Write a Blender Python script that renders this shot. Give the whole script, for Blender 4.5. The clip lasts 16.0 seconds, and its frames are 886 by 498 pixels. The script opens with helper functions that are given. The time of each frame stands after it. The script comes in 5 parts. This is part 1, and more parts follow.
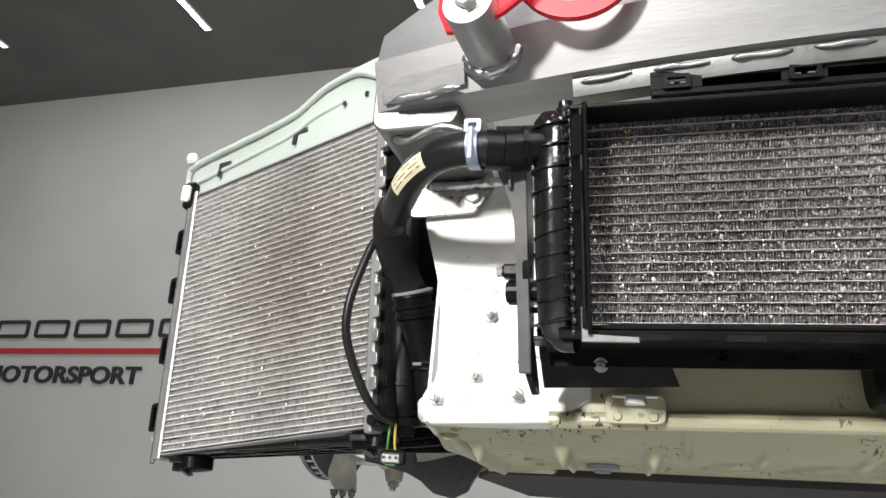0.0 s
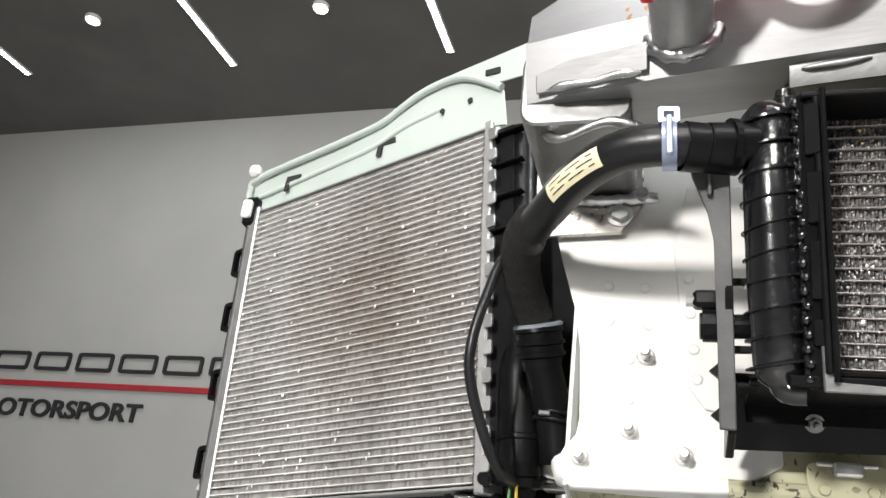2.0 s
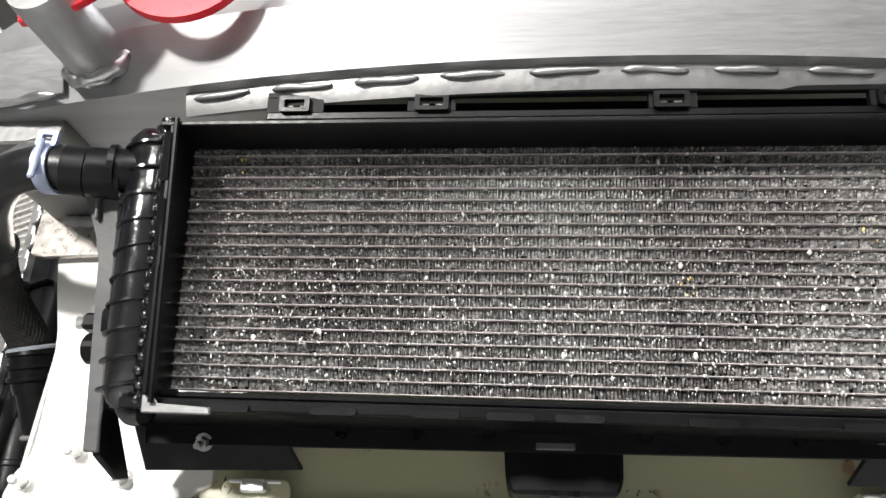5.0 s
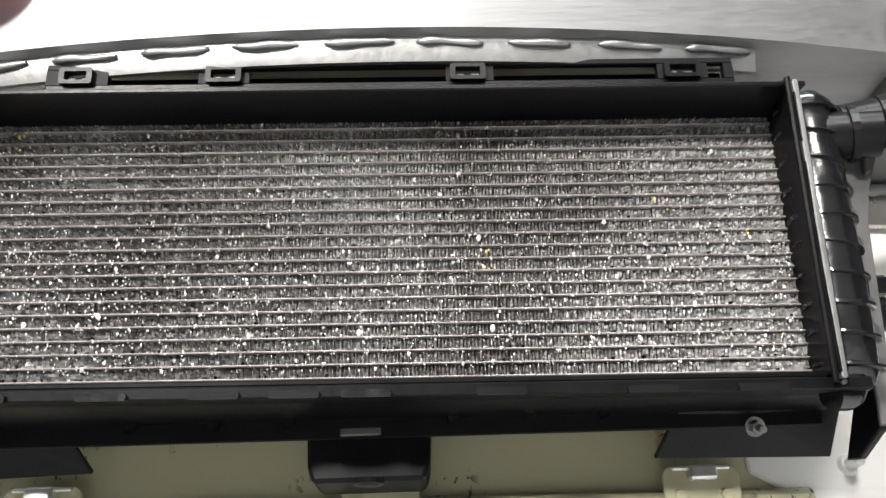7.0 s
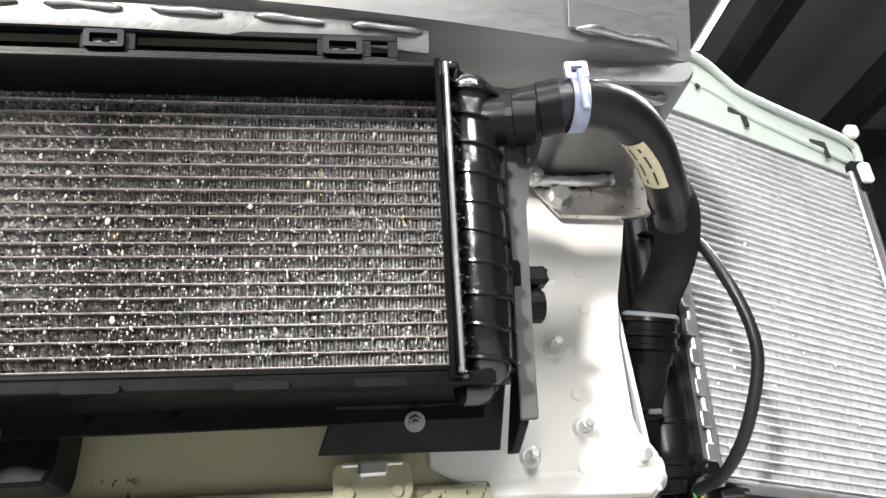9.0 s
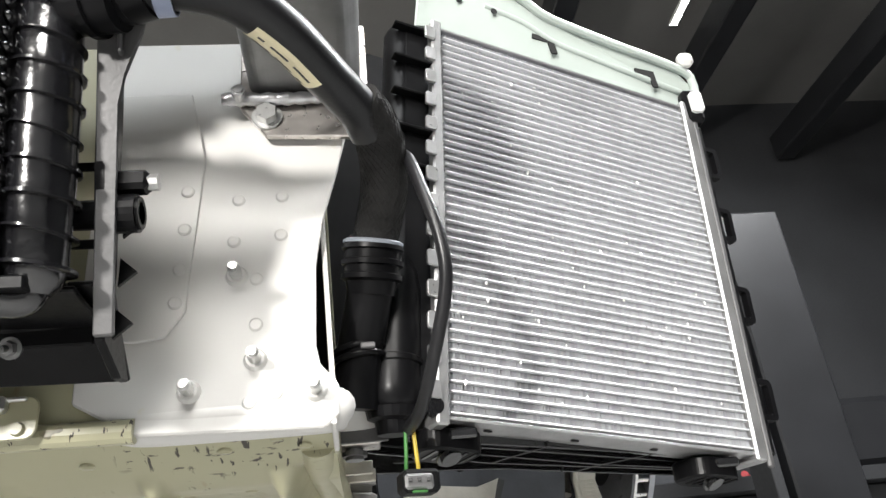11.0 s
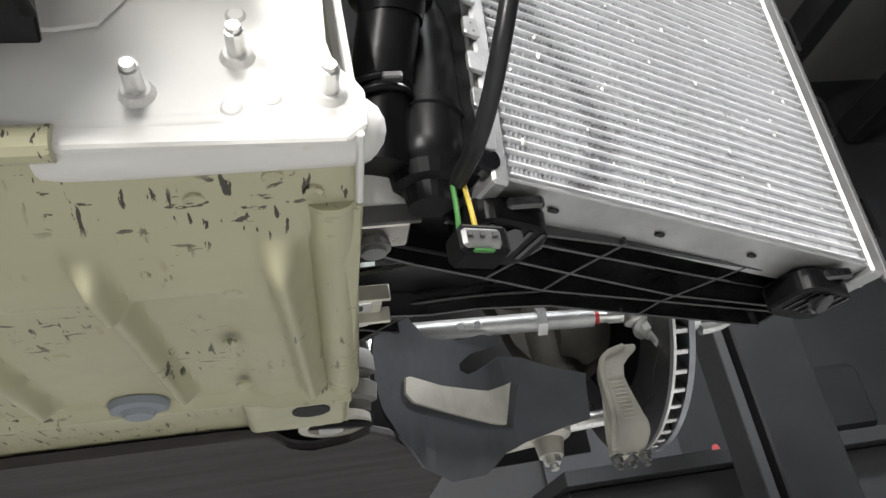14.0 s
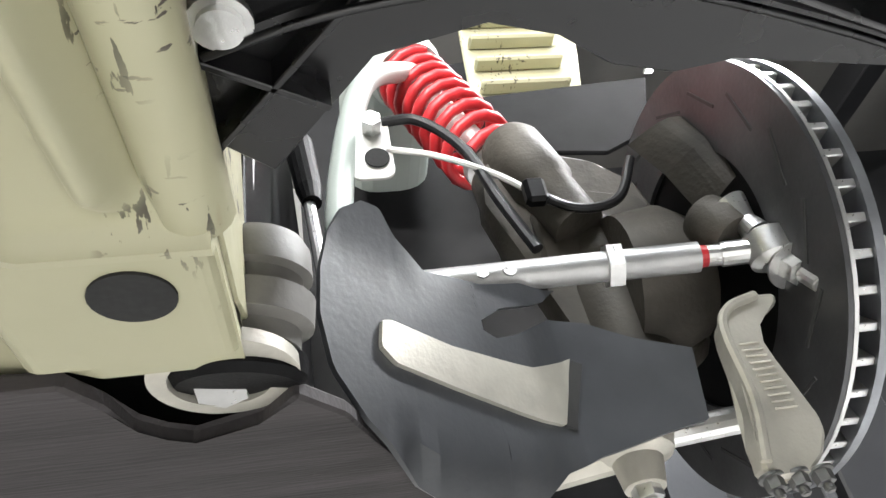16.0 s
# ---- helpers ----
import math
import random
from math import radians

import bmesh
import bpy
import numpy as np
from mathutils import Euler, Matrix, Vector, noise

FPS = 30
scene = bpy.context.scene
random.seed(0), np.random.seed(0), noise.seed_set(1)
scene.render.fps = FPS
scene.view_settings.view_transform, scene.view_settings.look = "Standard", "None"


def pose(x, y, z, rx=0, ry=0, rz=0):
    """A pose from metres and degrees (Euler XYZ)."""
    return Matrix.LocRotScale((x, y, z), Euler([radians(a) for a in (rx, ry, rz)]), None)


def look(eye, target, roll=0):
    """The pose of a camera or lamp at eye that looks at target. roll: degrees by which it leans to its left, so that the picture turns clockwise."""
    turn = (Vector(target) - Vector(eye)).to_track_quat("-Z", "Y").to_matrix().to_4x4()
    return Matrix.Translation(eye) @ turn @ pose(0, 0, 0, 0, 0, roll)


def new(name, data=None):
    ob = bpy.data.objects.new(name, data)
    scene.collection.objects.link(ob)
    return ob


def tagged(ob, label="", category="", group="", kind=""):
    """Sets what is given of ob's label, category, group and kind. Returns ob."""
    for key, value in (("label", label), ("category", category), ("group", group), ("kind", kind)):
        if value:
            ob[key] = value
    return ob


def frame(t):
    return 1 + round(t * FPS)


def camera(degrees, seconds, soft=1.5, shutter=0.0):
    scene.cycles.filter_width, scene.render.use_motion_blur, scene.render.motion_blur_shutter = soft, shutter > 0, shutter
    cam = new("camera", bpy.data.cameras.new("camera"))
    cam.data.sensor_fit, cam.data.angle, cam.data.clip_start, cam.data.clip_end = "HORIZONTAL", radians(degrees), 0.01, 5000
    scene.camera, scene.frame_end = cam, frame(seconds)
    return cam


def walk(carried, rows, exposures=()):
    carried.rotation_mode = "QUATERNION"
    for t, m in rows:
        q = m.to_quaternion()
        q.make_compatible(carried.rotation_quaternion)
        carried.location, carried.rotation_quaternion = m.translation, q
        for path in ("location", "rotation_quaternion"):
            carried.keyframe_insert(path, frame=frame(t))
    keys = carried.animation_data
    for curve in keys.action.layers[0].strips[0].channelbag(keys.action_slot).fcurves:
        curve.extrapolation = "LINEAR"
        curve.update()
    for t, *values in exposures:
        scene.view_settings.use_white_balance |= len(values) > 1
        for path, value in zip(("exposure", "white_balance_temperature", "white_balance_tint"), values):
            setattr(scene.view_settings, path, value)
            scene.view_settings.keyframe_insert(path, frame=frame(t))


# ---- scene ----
cam = camera(61.0, 16.0)
PATH = [
    (0, (-0.225, -0.803, 1.475), (-0.779, 0.999, 2.141), 3.7),
    (0.5, (-0.306, -0.716, 1.48), (-0.898, 1.061, 2.183), 4.6),
    (1, (-0.368, -0.689, 1.495), (-0.972, 1.069, 2.233), 5.5),
    (1.5, (-0.413, -0.686, 1.488), (-1.001, 1.063, 2.259), 6.3),
    (2, (-0.399, -0.697, 1.487), (-0.953, 1.055, 2.277), 6.4),
    (2.5, (-0.315, -0.69, 1.498), (-0.825, 1.068, 2.303), 6.1),
    (3, (-0.237, -0.685, 1.506), (-0.696, 1.081, 2.326), 5.9),
    (3.5, (-0.16, -0.685, 1.508), (-0.567, 1.089, 2.338), 5.5),
    (4, (-0.075, -0.67, 1.513), (-0.433, 1.11, 2.351), 5.0),
    (4.2, (-0.05, -0.661, 1.515), (-0.382, 1.124, 2.353), 4.7),
    (6.3, (-0.017, -0.63, 1.49), (0.001, 1.138, 2.424), -1.9),
    (6.5, (-0.001, -0.622, 1.486), (0.033, 1.141, 2.431), -2.1),
    (7, (0.048, -0.605, 1.483), (0.085, 1.161, 2.421), -2.2),
    (7.5, (0.097, -0.595, 1.485), (0.183, 1.172, 2.418), -2.5),
    (8, (0.145, -0.583, 1.483), (0.28, 1.179, 2.421), -2.8),
    (8.5, (0.193, -0.591, 1.485), (0.41, 1.172, 2.405), -3.9),
    (9, (0.231, -0.586, 1.489), (0.511, 1.183, 2.381), -5.0),
    (9.5, (0.244, -0.552, 1.476), (0.557, 1.224, 2.34), -5.9),
    (10, (0.35, -0.543, 1.46), (0.636, 1.242, 2.314), -6.2),
    (10.2, (0.409, -0.546, 1.451), (0.663, 1.241, 2.312), -6.2),
    (12.3, (0.536, -0.477, 1.417), (0.766, 1.293, 2.32), -6.4),
    (12.5, (0.537, -0.467, 1.405), (0.784, 1.301, 2.305), -6.9),
    (13, (0.518, -0.425, 1.37), (0.813, 1.341, 2.261), -8.0),
    (13.5, (0.462, -0.35, 1.363), (0.807, 1.408, 2.253), -9.3),
    (14, (0.449, -0.284, 1.354), (0.83, 1.461, 2.254), -10.4),
    (14.5, (0.494, -0.204, 1.351), (0.887, 1.521, 2.283), -11.2),
    (15, (0.531, -0.105, 1.363), (0.909, 1.593, 2.35), -11.3),
    (15.5, (0.54, 0.004, 1.371), (0.894, 1.662, 2.432), -11.3),
    (16, (0.52, 0.125, 1.376), (0.852, 1.725, 2.529), -11.5),
]
walk(cam, [(t, look(eye, target, roll)) for t, eye, target, roll in PATH], [(0, 0.06), (4, 0.12), (6.5, 0.6), (10, 0.48), (12.5, 0.42), (14, 0.30), (15, 0.62), (15.5, 0.92), (16, 1.2)])

# ---- light ----
world = bpy.data.worlds.new("workshop_air")
world.use_nodes = True
world.node_tree.nodes["Background"].inputs[0].default_value = (0.75, 0.8, 0.85, 1)
world.node_tree.nodes["Background"].inputs[1].default_value = 0.035
scene.world = world
FLOOR_Z, CEIL_Z, WALL_Y = 0.0, 5.2, 4.5


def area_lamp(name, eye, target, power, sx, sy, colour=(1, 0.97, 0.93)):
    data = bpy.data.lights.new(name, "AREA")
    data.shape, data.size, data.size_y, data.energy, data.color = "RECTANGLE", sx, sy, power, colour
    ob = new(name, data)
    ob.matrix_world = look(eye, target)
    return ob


area_lamp("work_light", (0.30, -3.5, 3.75), (0.05, 0, 1.72), 110, 1.2, 0.9)
area_lamp("work_light_left", (-1.35, -3.3, 2.50), (0.0, 0.1, 1.70), 172, 0.30, 0.26)
# Added fill with no fixture in view; it brightens the floor and underside.
area_lamp("fill_lamp_front", (0.4, -2.2, 4.9), (0.4, -0.2, 1.5), 115, 3.2, 0.4, (0.95, 0.98, 1.0))
# Added beside the east strip, set strong so floor bounce lights the underside.
area_lamp("ceiling_lamp_east", (2.9, 0.6, 5.1), (2.0, 0.0, 0), 480, 0.3, 2.6, (0.97, 0.98, 1.0))
area_lamp("ceiling_lamp_side", (-4.2, 2.6, 5.0), (-4.2, 3.6, 1.5), 30, 2.5, 0.5, (0.97, 0.98, 1.0))


# ---- materials ----
def mat(name, base, rough=0.5, metal=0.0, scale=40.0, amount=0.15, fine=400.0, bump=0.1, second=None, mix=0.0, stretch=(1, 1, 1), coat=0.0, spec=0.5):
    m = bpy.data.materials.new(name)
    m.use_nodes = True
    nt = m.node_tree
    bsdf = nt.nodes["Principled BSDF"]
    co = nt.nodes.new("ShaderNodeTexCoord")
    mp = nt.nodes.new("ShaderNodeMapping")
    mp.inputs["Scale"].default_value = stretch
    nt.links.new(co.outputs["Object"], mp.inputs[0])
    big = nt.nodes.new("ShaderNodeTexNoise")
    big.inputs["Scale"].default_value, big.inputs["Detail"].default_value = scale, 5
    small = nt.nodes.new("ShaderNodeTexNoise")
    small.inputs["Scale"].default_value, small.inputs["Detail"].default_value = fine, 3
    for n in (big, small):
        nt.links.new(mp.outputs[0], n.inputs["Vector"])
    ramp = nt.nodes.new("ShaderNodeValToRGB")
    lo = [c * (1 - amount) for c in base]
    hi = [min(1, c * (1 + amount)) for c in base]
    ramp.color_ramp.elements[0].position, ramp.color_ramp.elements[1].position = 0.32, 0.68
    ramp.color_ramp.elements[0].color, ramp.color_ramp.elements[1].color = (*lo, 1), (*hi, 1)
    nt.links.new(big.outputs["Fac"], ramp.inputs[0])
    out = ramp.outputs[0]
    if second:
        r2 = nt.nodes.new("ShaderNodeValToRGB")
        r2.color_ramp.elements[0].position, r2.color_ramp.elements[1].position = 0.62 - mix, 0.70 - mix
        nt.links.new(small.outputs["Fac"], r2.inputs[0])
        mx = nt.nodes.new("ShaderNodeMix")
        mx.data_type = "RGBA"
        mx.inputs[7].default_value = (*second, 1)
        nt.links.new(r2.outputs[0], mx.inputs[0])
        nt.links.new(out, mx.inputs[6])
        out = mx.outputs[2]
    nt.links.new(out, bsdf.inputs["Base Color"])
    rr = nt.nodes.new("ShaderNodeMapRange")
    rr.inputs[3].default_value, rr.inputs[4].default_value = max(0.02, rough - 0.12), min(1, rough + 0.12)
    nt.links.new(small.outputs["Fac"], rr.inputs[0])
    nt.links.new(rr.outputs[0], bsdf.inputs["Roughness"])
    bsdf.inputs["Metallic"].default_value = metal
    bsdf.inputs["Coat Weight"].default_value = coat
    bsdf.inputs["Specular IOR Level"].default_value = spec
    if bump:
        b = nt.nodes.new("ShaderNodeBump")
        b.inputs["Strength"].default_value, b.inputs["Distance"].default_value = bump, 0.002
        nt.links.new(small.outputs["Fac"], b.inputs["Height"])
        nt.links.new(b.outputs[0], bsdf.inputs["Normal"])
    return m


def glow(name, colour, power):
    m = bpy.data.materials.new(name)
    m.use_nodes = True
    b = m.node_tree.nodes["Principled BSDF"]
    b.inputs["Emission Color"].default_value, b.inputs["Emission Strength"].default_value = (*colour, 1), power
    return m


BLACK = mat("black_plastic", (0.0045, 0.0045, 0.005), 0.33, 0, 30, 0.3, 300, 0.03, spec=0.14)
# Grey plastic; on the carrier's front edges it paints light on black.
GREY_LIT = mat("grey_and_lit_plastic", (0.075, 0.074, 0.075), 0.5, 0, 30, 0.25, 400, 0.1)
BLACK_MATT = mat("matt_black_plastic", (0.0055, 0.0055, 0.006), 0.46, 0, 25, 0.3, 700, 0.1, spec=0.10)
GLOSSY = mat("wet_black_plastic", (0.006, 0.006, 0.007), 0.17, 0, 30, 0.3, 90, 0.25, spec=1.0)
RIB = mat("moulded_black_plastic", (0.006, 0.006, 0.007), 0.28, 0, 6, 0.12, 24, 0.0, spec=0.6)
CAN = mat("dull_aluminium", (0.27, 0.27, 0.27), 0.46, 0.9, 14, 0.2, 160, 0.15)
RIB_EDGE = mat("glossy_rib_plastic", (0.012, 0.012, 0.013), 0.22, 0, 6, 0.12, 24, 0.0, spec=1.0)
RUBBER = mat("black_rubber", (0.009, 0.009, 0.010), 0.36, 0, 20, 0.25, 300, 0.08, spec=0.35)
BRAID = mat("woven_sleeve", (0.014, 0.0135, 0.013), 0.7, 0, 30, 0.3, 900, 0.3, spec=0.3)
ALU = mat("brushed_aluminium", (0.34, 0.34, 0.345), 0.5, 0.85, 8, 0.12, 120, 0.05, stretch=(0.3, 3, 3))
ALU_RAW = mat("cast_aluminium", (0.45, 0.45, 0.45), 0.46, 0.85, 25, 0.15, 260, 0.2)
WELD = mat("weld_bead_metal", (0.52, 0.52, 0.53), 0.34, 1.0, 60, 0.2, 200, 0.35)
FIN = mat("radiator_fin", (0.40, 0.398, 0.39), 0.48, 0.35, 9, 0.12, 260, 0.15, (0.30, 0.235, 0.185), 0.05)
FIN_CLEAN = mat("clean_radiator_fin", (0.36, 0.37, 0.385), 0.5, 0.25, 9, 0.1, 260, 0.1)
TUBE_STAINED = mat("stained_radiator_tube", (0.80, 0.785, 0.765), 0.4, 0.3, 9, 0.22, 500, 0.1)
TUBE = mat("radiator_tube", (0.78, 0.785, 0.80), 0.42, 0.2, 30, 0.1, 500, 0.1)
FIN_DARK = mat("dirty_radiator_fin", (0.74, 0.685, 0.68), 0.4, 0.3, 6, 0.55, 620, 0.3, (0.95, 0.93, 0.92), 0.03)
TUBE_DARK = mat("dirty_radiator_tube", (0.25, 0.228, 0.22), 0.45, 0.4, 60, 0.35, 500, 0.2)
SPECK = mat("bent_fin_metal", (0.74, 0.73, 0.71), 0.3, 0.5, 60, 0.1, 300, 0.1)
SPECK_DARK = mat("stone_mark", (0.10, 0.09, 0.08), 0.7, 0, 60, 0.2, 300, 0.1)
SPECK_WARM = mat("dried_insect_mark", (0.6, 0.45, 0.16), 0.6, 0, 60, 0.3, 300, 0.1)
# Near-black that paints the shade inside openings and between fins.
SHADE = mat("recess_shade_black", (0.012, 0.012, 0.012), 0.8, 0, 30, 0.2, 300, 0)
WHITE = mat("white_body_paint", (0.63, 0.622, 0.60), 0.38, 0, 6, 0.05, 60, 0.03, (0.6, 0.58, 0.5), -0.09)
MINT = mat("pale_green_primer", (0.41, 0.46, 0.43), 0.4, 0, 8, 0.06, 90, 0.04)
STEEL = mat("zinc_steel", (0.66, 0.66, 0.65), 0.32, 0.9, 40, 0.15, 300, 0.1)
PLATE_STEEL = mat("bracket_steel", (0.52, 0.49, 0.46), 0.3, 0.9, 14, 0.2, 120, 0.08)
CLAMP = mat("blue_grey_clamp", (0.30, 0.34, 0.46), 0.35, 0.4, 60, 0.12, 400, 0.05)
PAPER = mat("cream_label_paper", (0.78, 0.70, 0.48), 0.6, 0, 60, 0.06, 500, 0.02)
# Black for printed lines, and for the painted shade of small recesses.
PRINT_RECESS = mat("print_and_recess_black", (0.04, 0.04, 0.04), 0.6, 0, 60, 0.1, 500, 0)
RED = mat("red_powder_coat", (0.62, 0.02, 0.035), 0.35, 0, 20, 0.12, 300, 0.05)
SPRING_RED = mat("red_spring_coat", (0.46, 0.022, 0.028), 0.4, 0, 30, 0.2, 300, 0.1)
SHIELD = mat("dark_grey_shield", (0.060, 0.063, 0.070), 0.36, 0, 12, 0.25, 200, 0.1)
GOLD = mat("gold_grey_cast", (0.52, 0.50, 0.44), 0.42, 0.45, 20, 0.2, 240, 0.2)
DUSTY = mat("dusty_iron", (0.058, 0.052, 0.043), 0.6, 0.3, 25, 0.3, 200, 0.3)
DISC = mat("brake_disc_iron", (0.30, 0.31, 0.33), 0.4, 0.8, 25, 0.2, 300, 0.15)
DISC_FACE = mat("worn_disc_face", (0.10, 0.10, 0.105), 0.38, 0.7, 12, 0.3, 200, 0.1)
BLUEGREY = mat("blue_grey_paint", (0.20, 0.22, 0.25), 0.5, 0, 12, 0.1, 200, 0.08)
BUSH = mat("dusty_grey_rubber", (0.15, 0.145, 0.135), 0.6, 0, 25, 0.25, 200, 0.15)
RUST = mat("rust_mark", (0.30, 0.14, 0.06), 0.7, 0, 80, 0.4, 500, 0.1)
GREEN = mat("green_seal", (0.035, 0.14, 0.03), 0.5, 0, 60, 0.1, 300, 0)
YELLOW = mat("yellow_wire", (0.45, 0.33, 0.03), 0.5, 0, 60, 0.1, 300, 0)
NYLON = mat("white_nylon", (0.75, 0.75, 0.73), 0.5, 0, 60, 0.08, 300, 0)
WALL = mat("grey_wall_paint", (0.42, 0.42, 0.405), 0.8, 0, 1.2, 0.05, 60, 0.05)
CEIL = mat("dark_ceiling_paint", (0.135, 0.132, 0.125), 0.85, 0, 2, 0.08, 40, 0.05)
FLOOR = mat("grey_resin_floor", (0.37, 0.368, 0.36), 0.35, 0, 1.5, 0.12, 60, 0.05)
# Charcoal and grey set dark to put the workshop's shade into the colour.
DARKWALL = mat("charcoal_with_shade", (0.02, 0.021, 0.023), 0.6, 0, 2, 0.2, 60, 0.05)
GREYWALL = mat("grey_with_shade", (0.06, 0.063, 0.07), 0.7, 0, 2, 0.1, 60, 0.05)
POST = mat("black_lift_paint", (0.013, 0.0135, 0.015), 0.4, 0, 5, 0.2, 100, 0.05)
SIGN_BLACK = mat("black_sign_letter", (0.018, 0.017, 0.02), 0.6, 0, 20, 0.1, 100, 0)
SIGN_RED = mat("dark_red_sign_bar", (0.38, 0.02, 0.03), 0.6, 0, 20, 0.1, 100, 0)
FELT = mat("worn_black_undertray", (0.036, 0.032, 0.033), 0.8, 0, 14, 0.4, 160, 0.5, (0.16, 0.13, 0.13), -0.11, (0.25, 2.2, 1))
LED = glow("led_strip_glow", (1, 1, 1), 14)
SPOT = glow("spot_glow", (1, 1, 0.96), 14)


def cream_paint():
    """Yellowish cream paint with black scuffs that run in streaks and rubbed brown patches."""
    m = mat("scuffed_cream_paint", (0.385, 0.372, 0.25), 0.36, 0, 5, 0.06, 70, 0.04)
    nt = m.node_tree
    bsdf = nt.nodes["Principled BSDF"]
    src = bsdf.inputs["Base Color"].links[0].from_socket
    co = nt.nodes.new("ShaderNodeTexCoord")
    for turn, scale, lo, hi, colour, stretch in ((0.7, 1.0, 0.62, 0.635, (0.04, 0.035, 0.025), (210, 48, 90)), (0.3, 1.0, 0.64, 0.72, (0.30, 0.2, 0.12), (60, 11, 30)), (-0.5, 1.0, 0.64, 0.655, (0.06, 0.05, 0.04), (60, 200, 80))):
        mp = nt.nodes.new("ShaderNodeMapping")
        mp.inputs["Rotation"].default_value = (0, 0, turn)
        mp.inputs["Scale"].default_value = stretch
        nt.links.new(co.outputs["Object"], mp.inputs[0])
        n = nt.nodes.new("ShaderNodeTexNoise")
        n.inputs["Scale"].default_value, n.inputs["Detail"].default_value = scale, 6
        nt.links.new(mp.outputs[0], n.inputs["Vector"])
        r = nt.nodes.new("ShaderNodeValToRGB")
        r.color_ramp.elements[0].position, r.color_ramp.elements[1].position = lo, hi
        nt.links.new(n.outputs["Fac"], r.inputs[0])
        patch = nt.nodes.new("ShaderNodeTexNoise")
        patch.inputs["Scale"].default_value, patch.inputs["Detail"].default_value = 11, 2
        nt.links.new(co.outputs["Object"], patch.inputs["Vector"])
        pr = nt.nodes.new("ShaderNodeMapRange")
        pr.inputs[1].default_value, pr.inputs[2].default_value = 0.52, 0.59
        nt.links.new(patch.outputs["Fac"], pr.inputs[0])
        both = nt.nodes.new("ShaderNodeMath")
        both.operation = "MULTIPLY"
        nt.links.new(r.outputs[0], both.inputs[0])
        nt.links.new(pr.outputs[0], both.inputs[1])
        mx = nt.nodes.new("ShaderNodeMix")
        mx.data_type = "RGBA"
        mx.inputs[7].default_value = (*colour, 1)
        nt.links.new(both.outputs[0], mx.inputs[0])
        nt.links.new(src, mx.inputs[6])
        src = mx.outputs[2]
    nt.links.new(src, bsdf.inputs["Base Color"])
    return m


CREAM = cream_paint()


def vary_by_piece(m, stops):
    """Multiply the base colour by a value drawn for each loose piece."""
    nt = m.node_tree
    bsdf = nt.nodes["Principled BSDF"]
    src = bsdf.inputs["Base Color"].links[0].from_socket
    geo = nt.nodes.new("ShaderNodeNewGeometry")
    r = nt.nodes.new("ShaderNodeValToRGB")
    r.color_ramp.elements[0].position, r.color_ramp.elements[0].color = stops[0][0], (*[stops[0][1]] * 3, 1)
    r.color_ramp.elements[1].position, r.color_ramp.elements[1].color = stops[-1][0], (*[stops[-1][1]] * 3, 1)
    for at, v in stops[1:-1]:
        r.color_ramp.elements.new(at).color = (v, v, v, 1)
    mx = nt.nodes.new("ShaderNodeMix")
    mx.data_type, mx.blend_type = "RGBA", "MULTIPLY"
    mx.inputs[0].default_value = 1
    nt.links.new(geo.outputs["Random Per Island"], r.inputs[0])
    nt.links.new(src, mx.inputs[6])
    nt.links.new(r.outputs[0], mx.inputs[7])
    nt.links.new(mx.outputs[2], bsdf.inputs["Base Color"])


def stain(m, centre, reach, colour, most):
    """An uneven dirty patch that fades out with distance from a point of the place."""
    nt = m.node_tree
    bsdf = nt.nodes["Principled BSDF"]
    src = bsdf.inputs["Base Color"].links[0].from_socket
    geo = nt.nodes.new("ShaderNodeNewGeometry")
    far = nt.nodes.new("ShaderNodeVectorMath")
    far.operation = "DISTANCE"
    far.inputs[1].default_value = centre
    nt.links.new(geo.outputs["Position"], far.inputs[0])
    cloud = nt.nodes.new("ShaderNodeTexNoise")
    cloud.inputs["Scale"].default_value, cloud.inputs["Detail"].default_value = 28, 6
    nt.links.new(geo.outputs["Position"], cloud.inputs["Vector"])
    fall = nt.nodes.new("ShaderNodeMapRange")
    fall.inputs[1].default_value, fall.inputs[2].default_value = reach, 0.0
    fall.inputs[3].default_value, fall.inputs[4].default_value = 0.0, most * 2
    nt.links.new(far.outputs["Value"], fall.inputs[0])
    both = nt.nodes.new("ShaderNodeMath")
    both.operation, both.use_clamp = "MULTIPLY", True
    nt.links.new(fall.outputs[0], both.inputs[0])
    nt.links.new(cloud.outputs["Fac"], both.inputs[1])
    mx = nt.nodes.new("ShaderNodeMix")
    mx.data_type = "RGBA"
    mx.inputs[7].default_value = (*colour, 1)
    nt.links.new(both.outputs[0], mx.inputs[0])
    nt.links.new(src, mx.inputs[6])
    nt.links.new(mx.outputs[2], bsdf.inputs["Base Color"])


stain(FIN, (-0.75, 0.15, 1.80), 0.19, (0.24, 0.165, 0.125), 0.5)
stain(TUBE_STAINED, (-0.75, 0.15, 1.80), 0.19, (0.44, 0.35, 0.29), 0.5)
vary_by_piece(FIN_DARK, ((0.0, 0.18), (0.55, 0.45), (0.85, 0.66), (1.0, 1.0)))
vary_by_piece(FIN, ((0.0, 0.55), (0.6, 0.9), (1.0, 1.0)))
vary_by_piece(FIN_CLEAN, ((0.0, 0.7), (0.6, 0.95), (1.0, 1.0)))


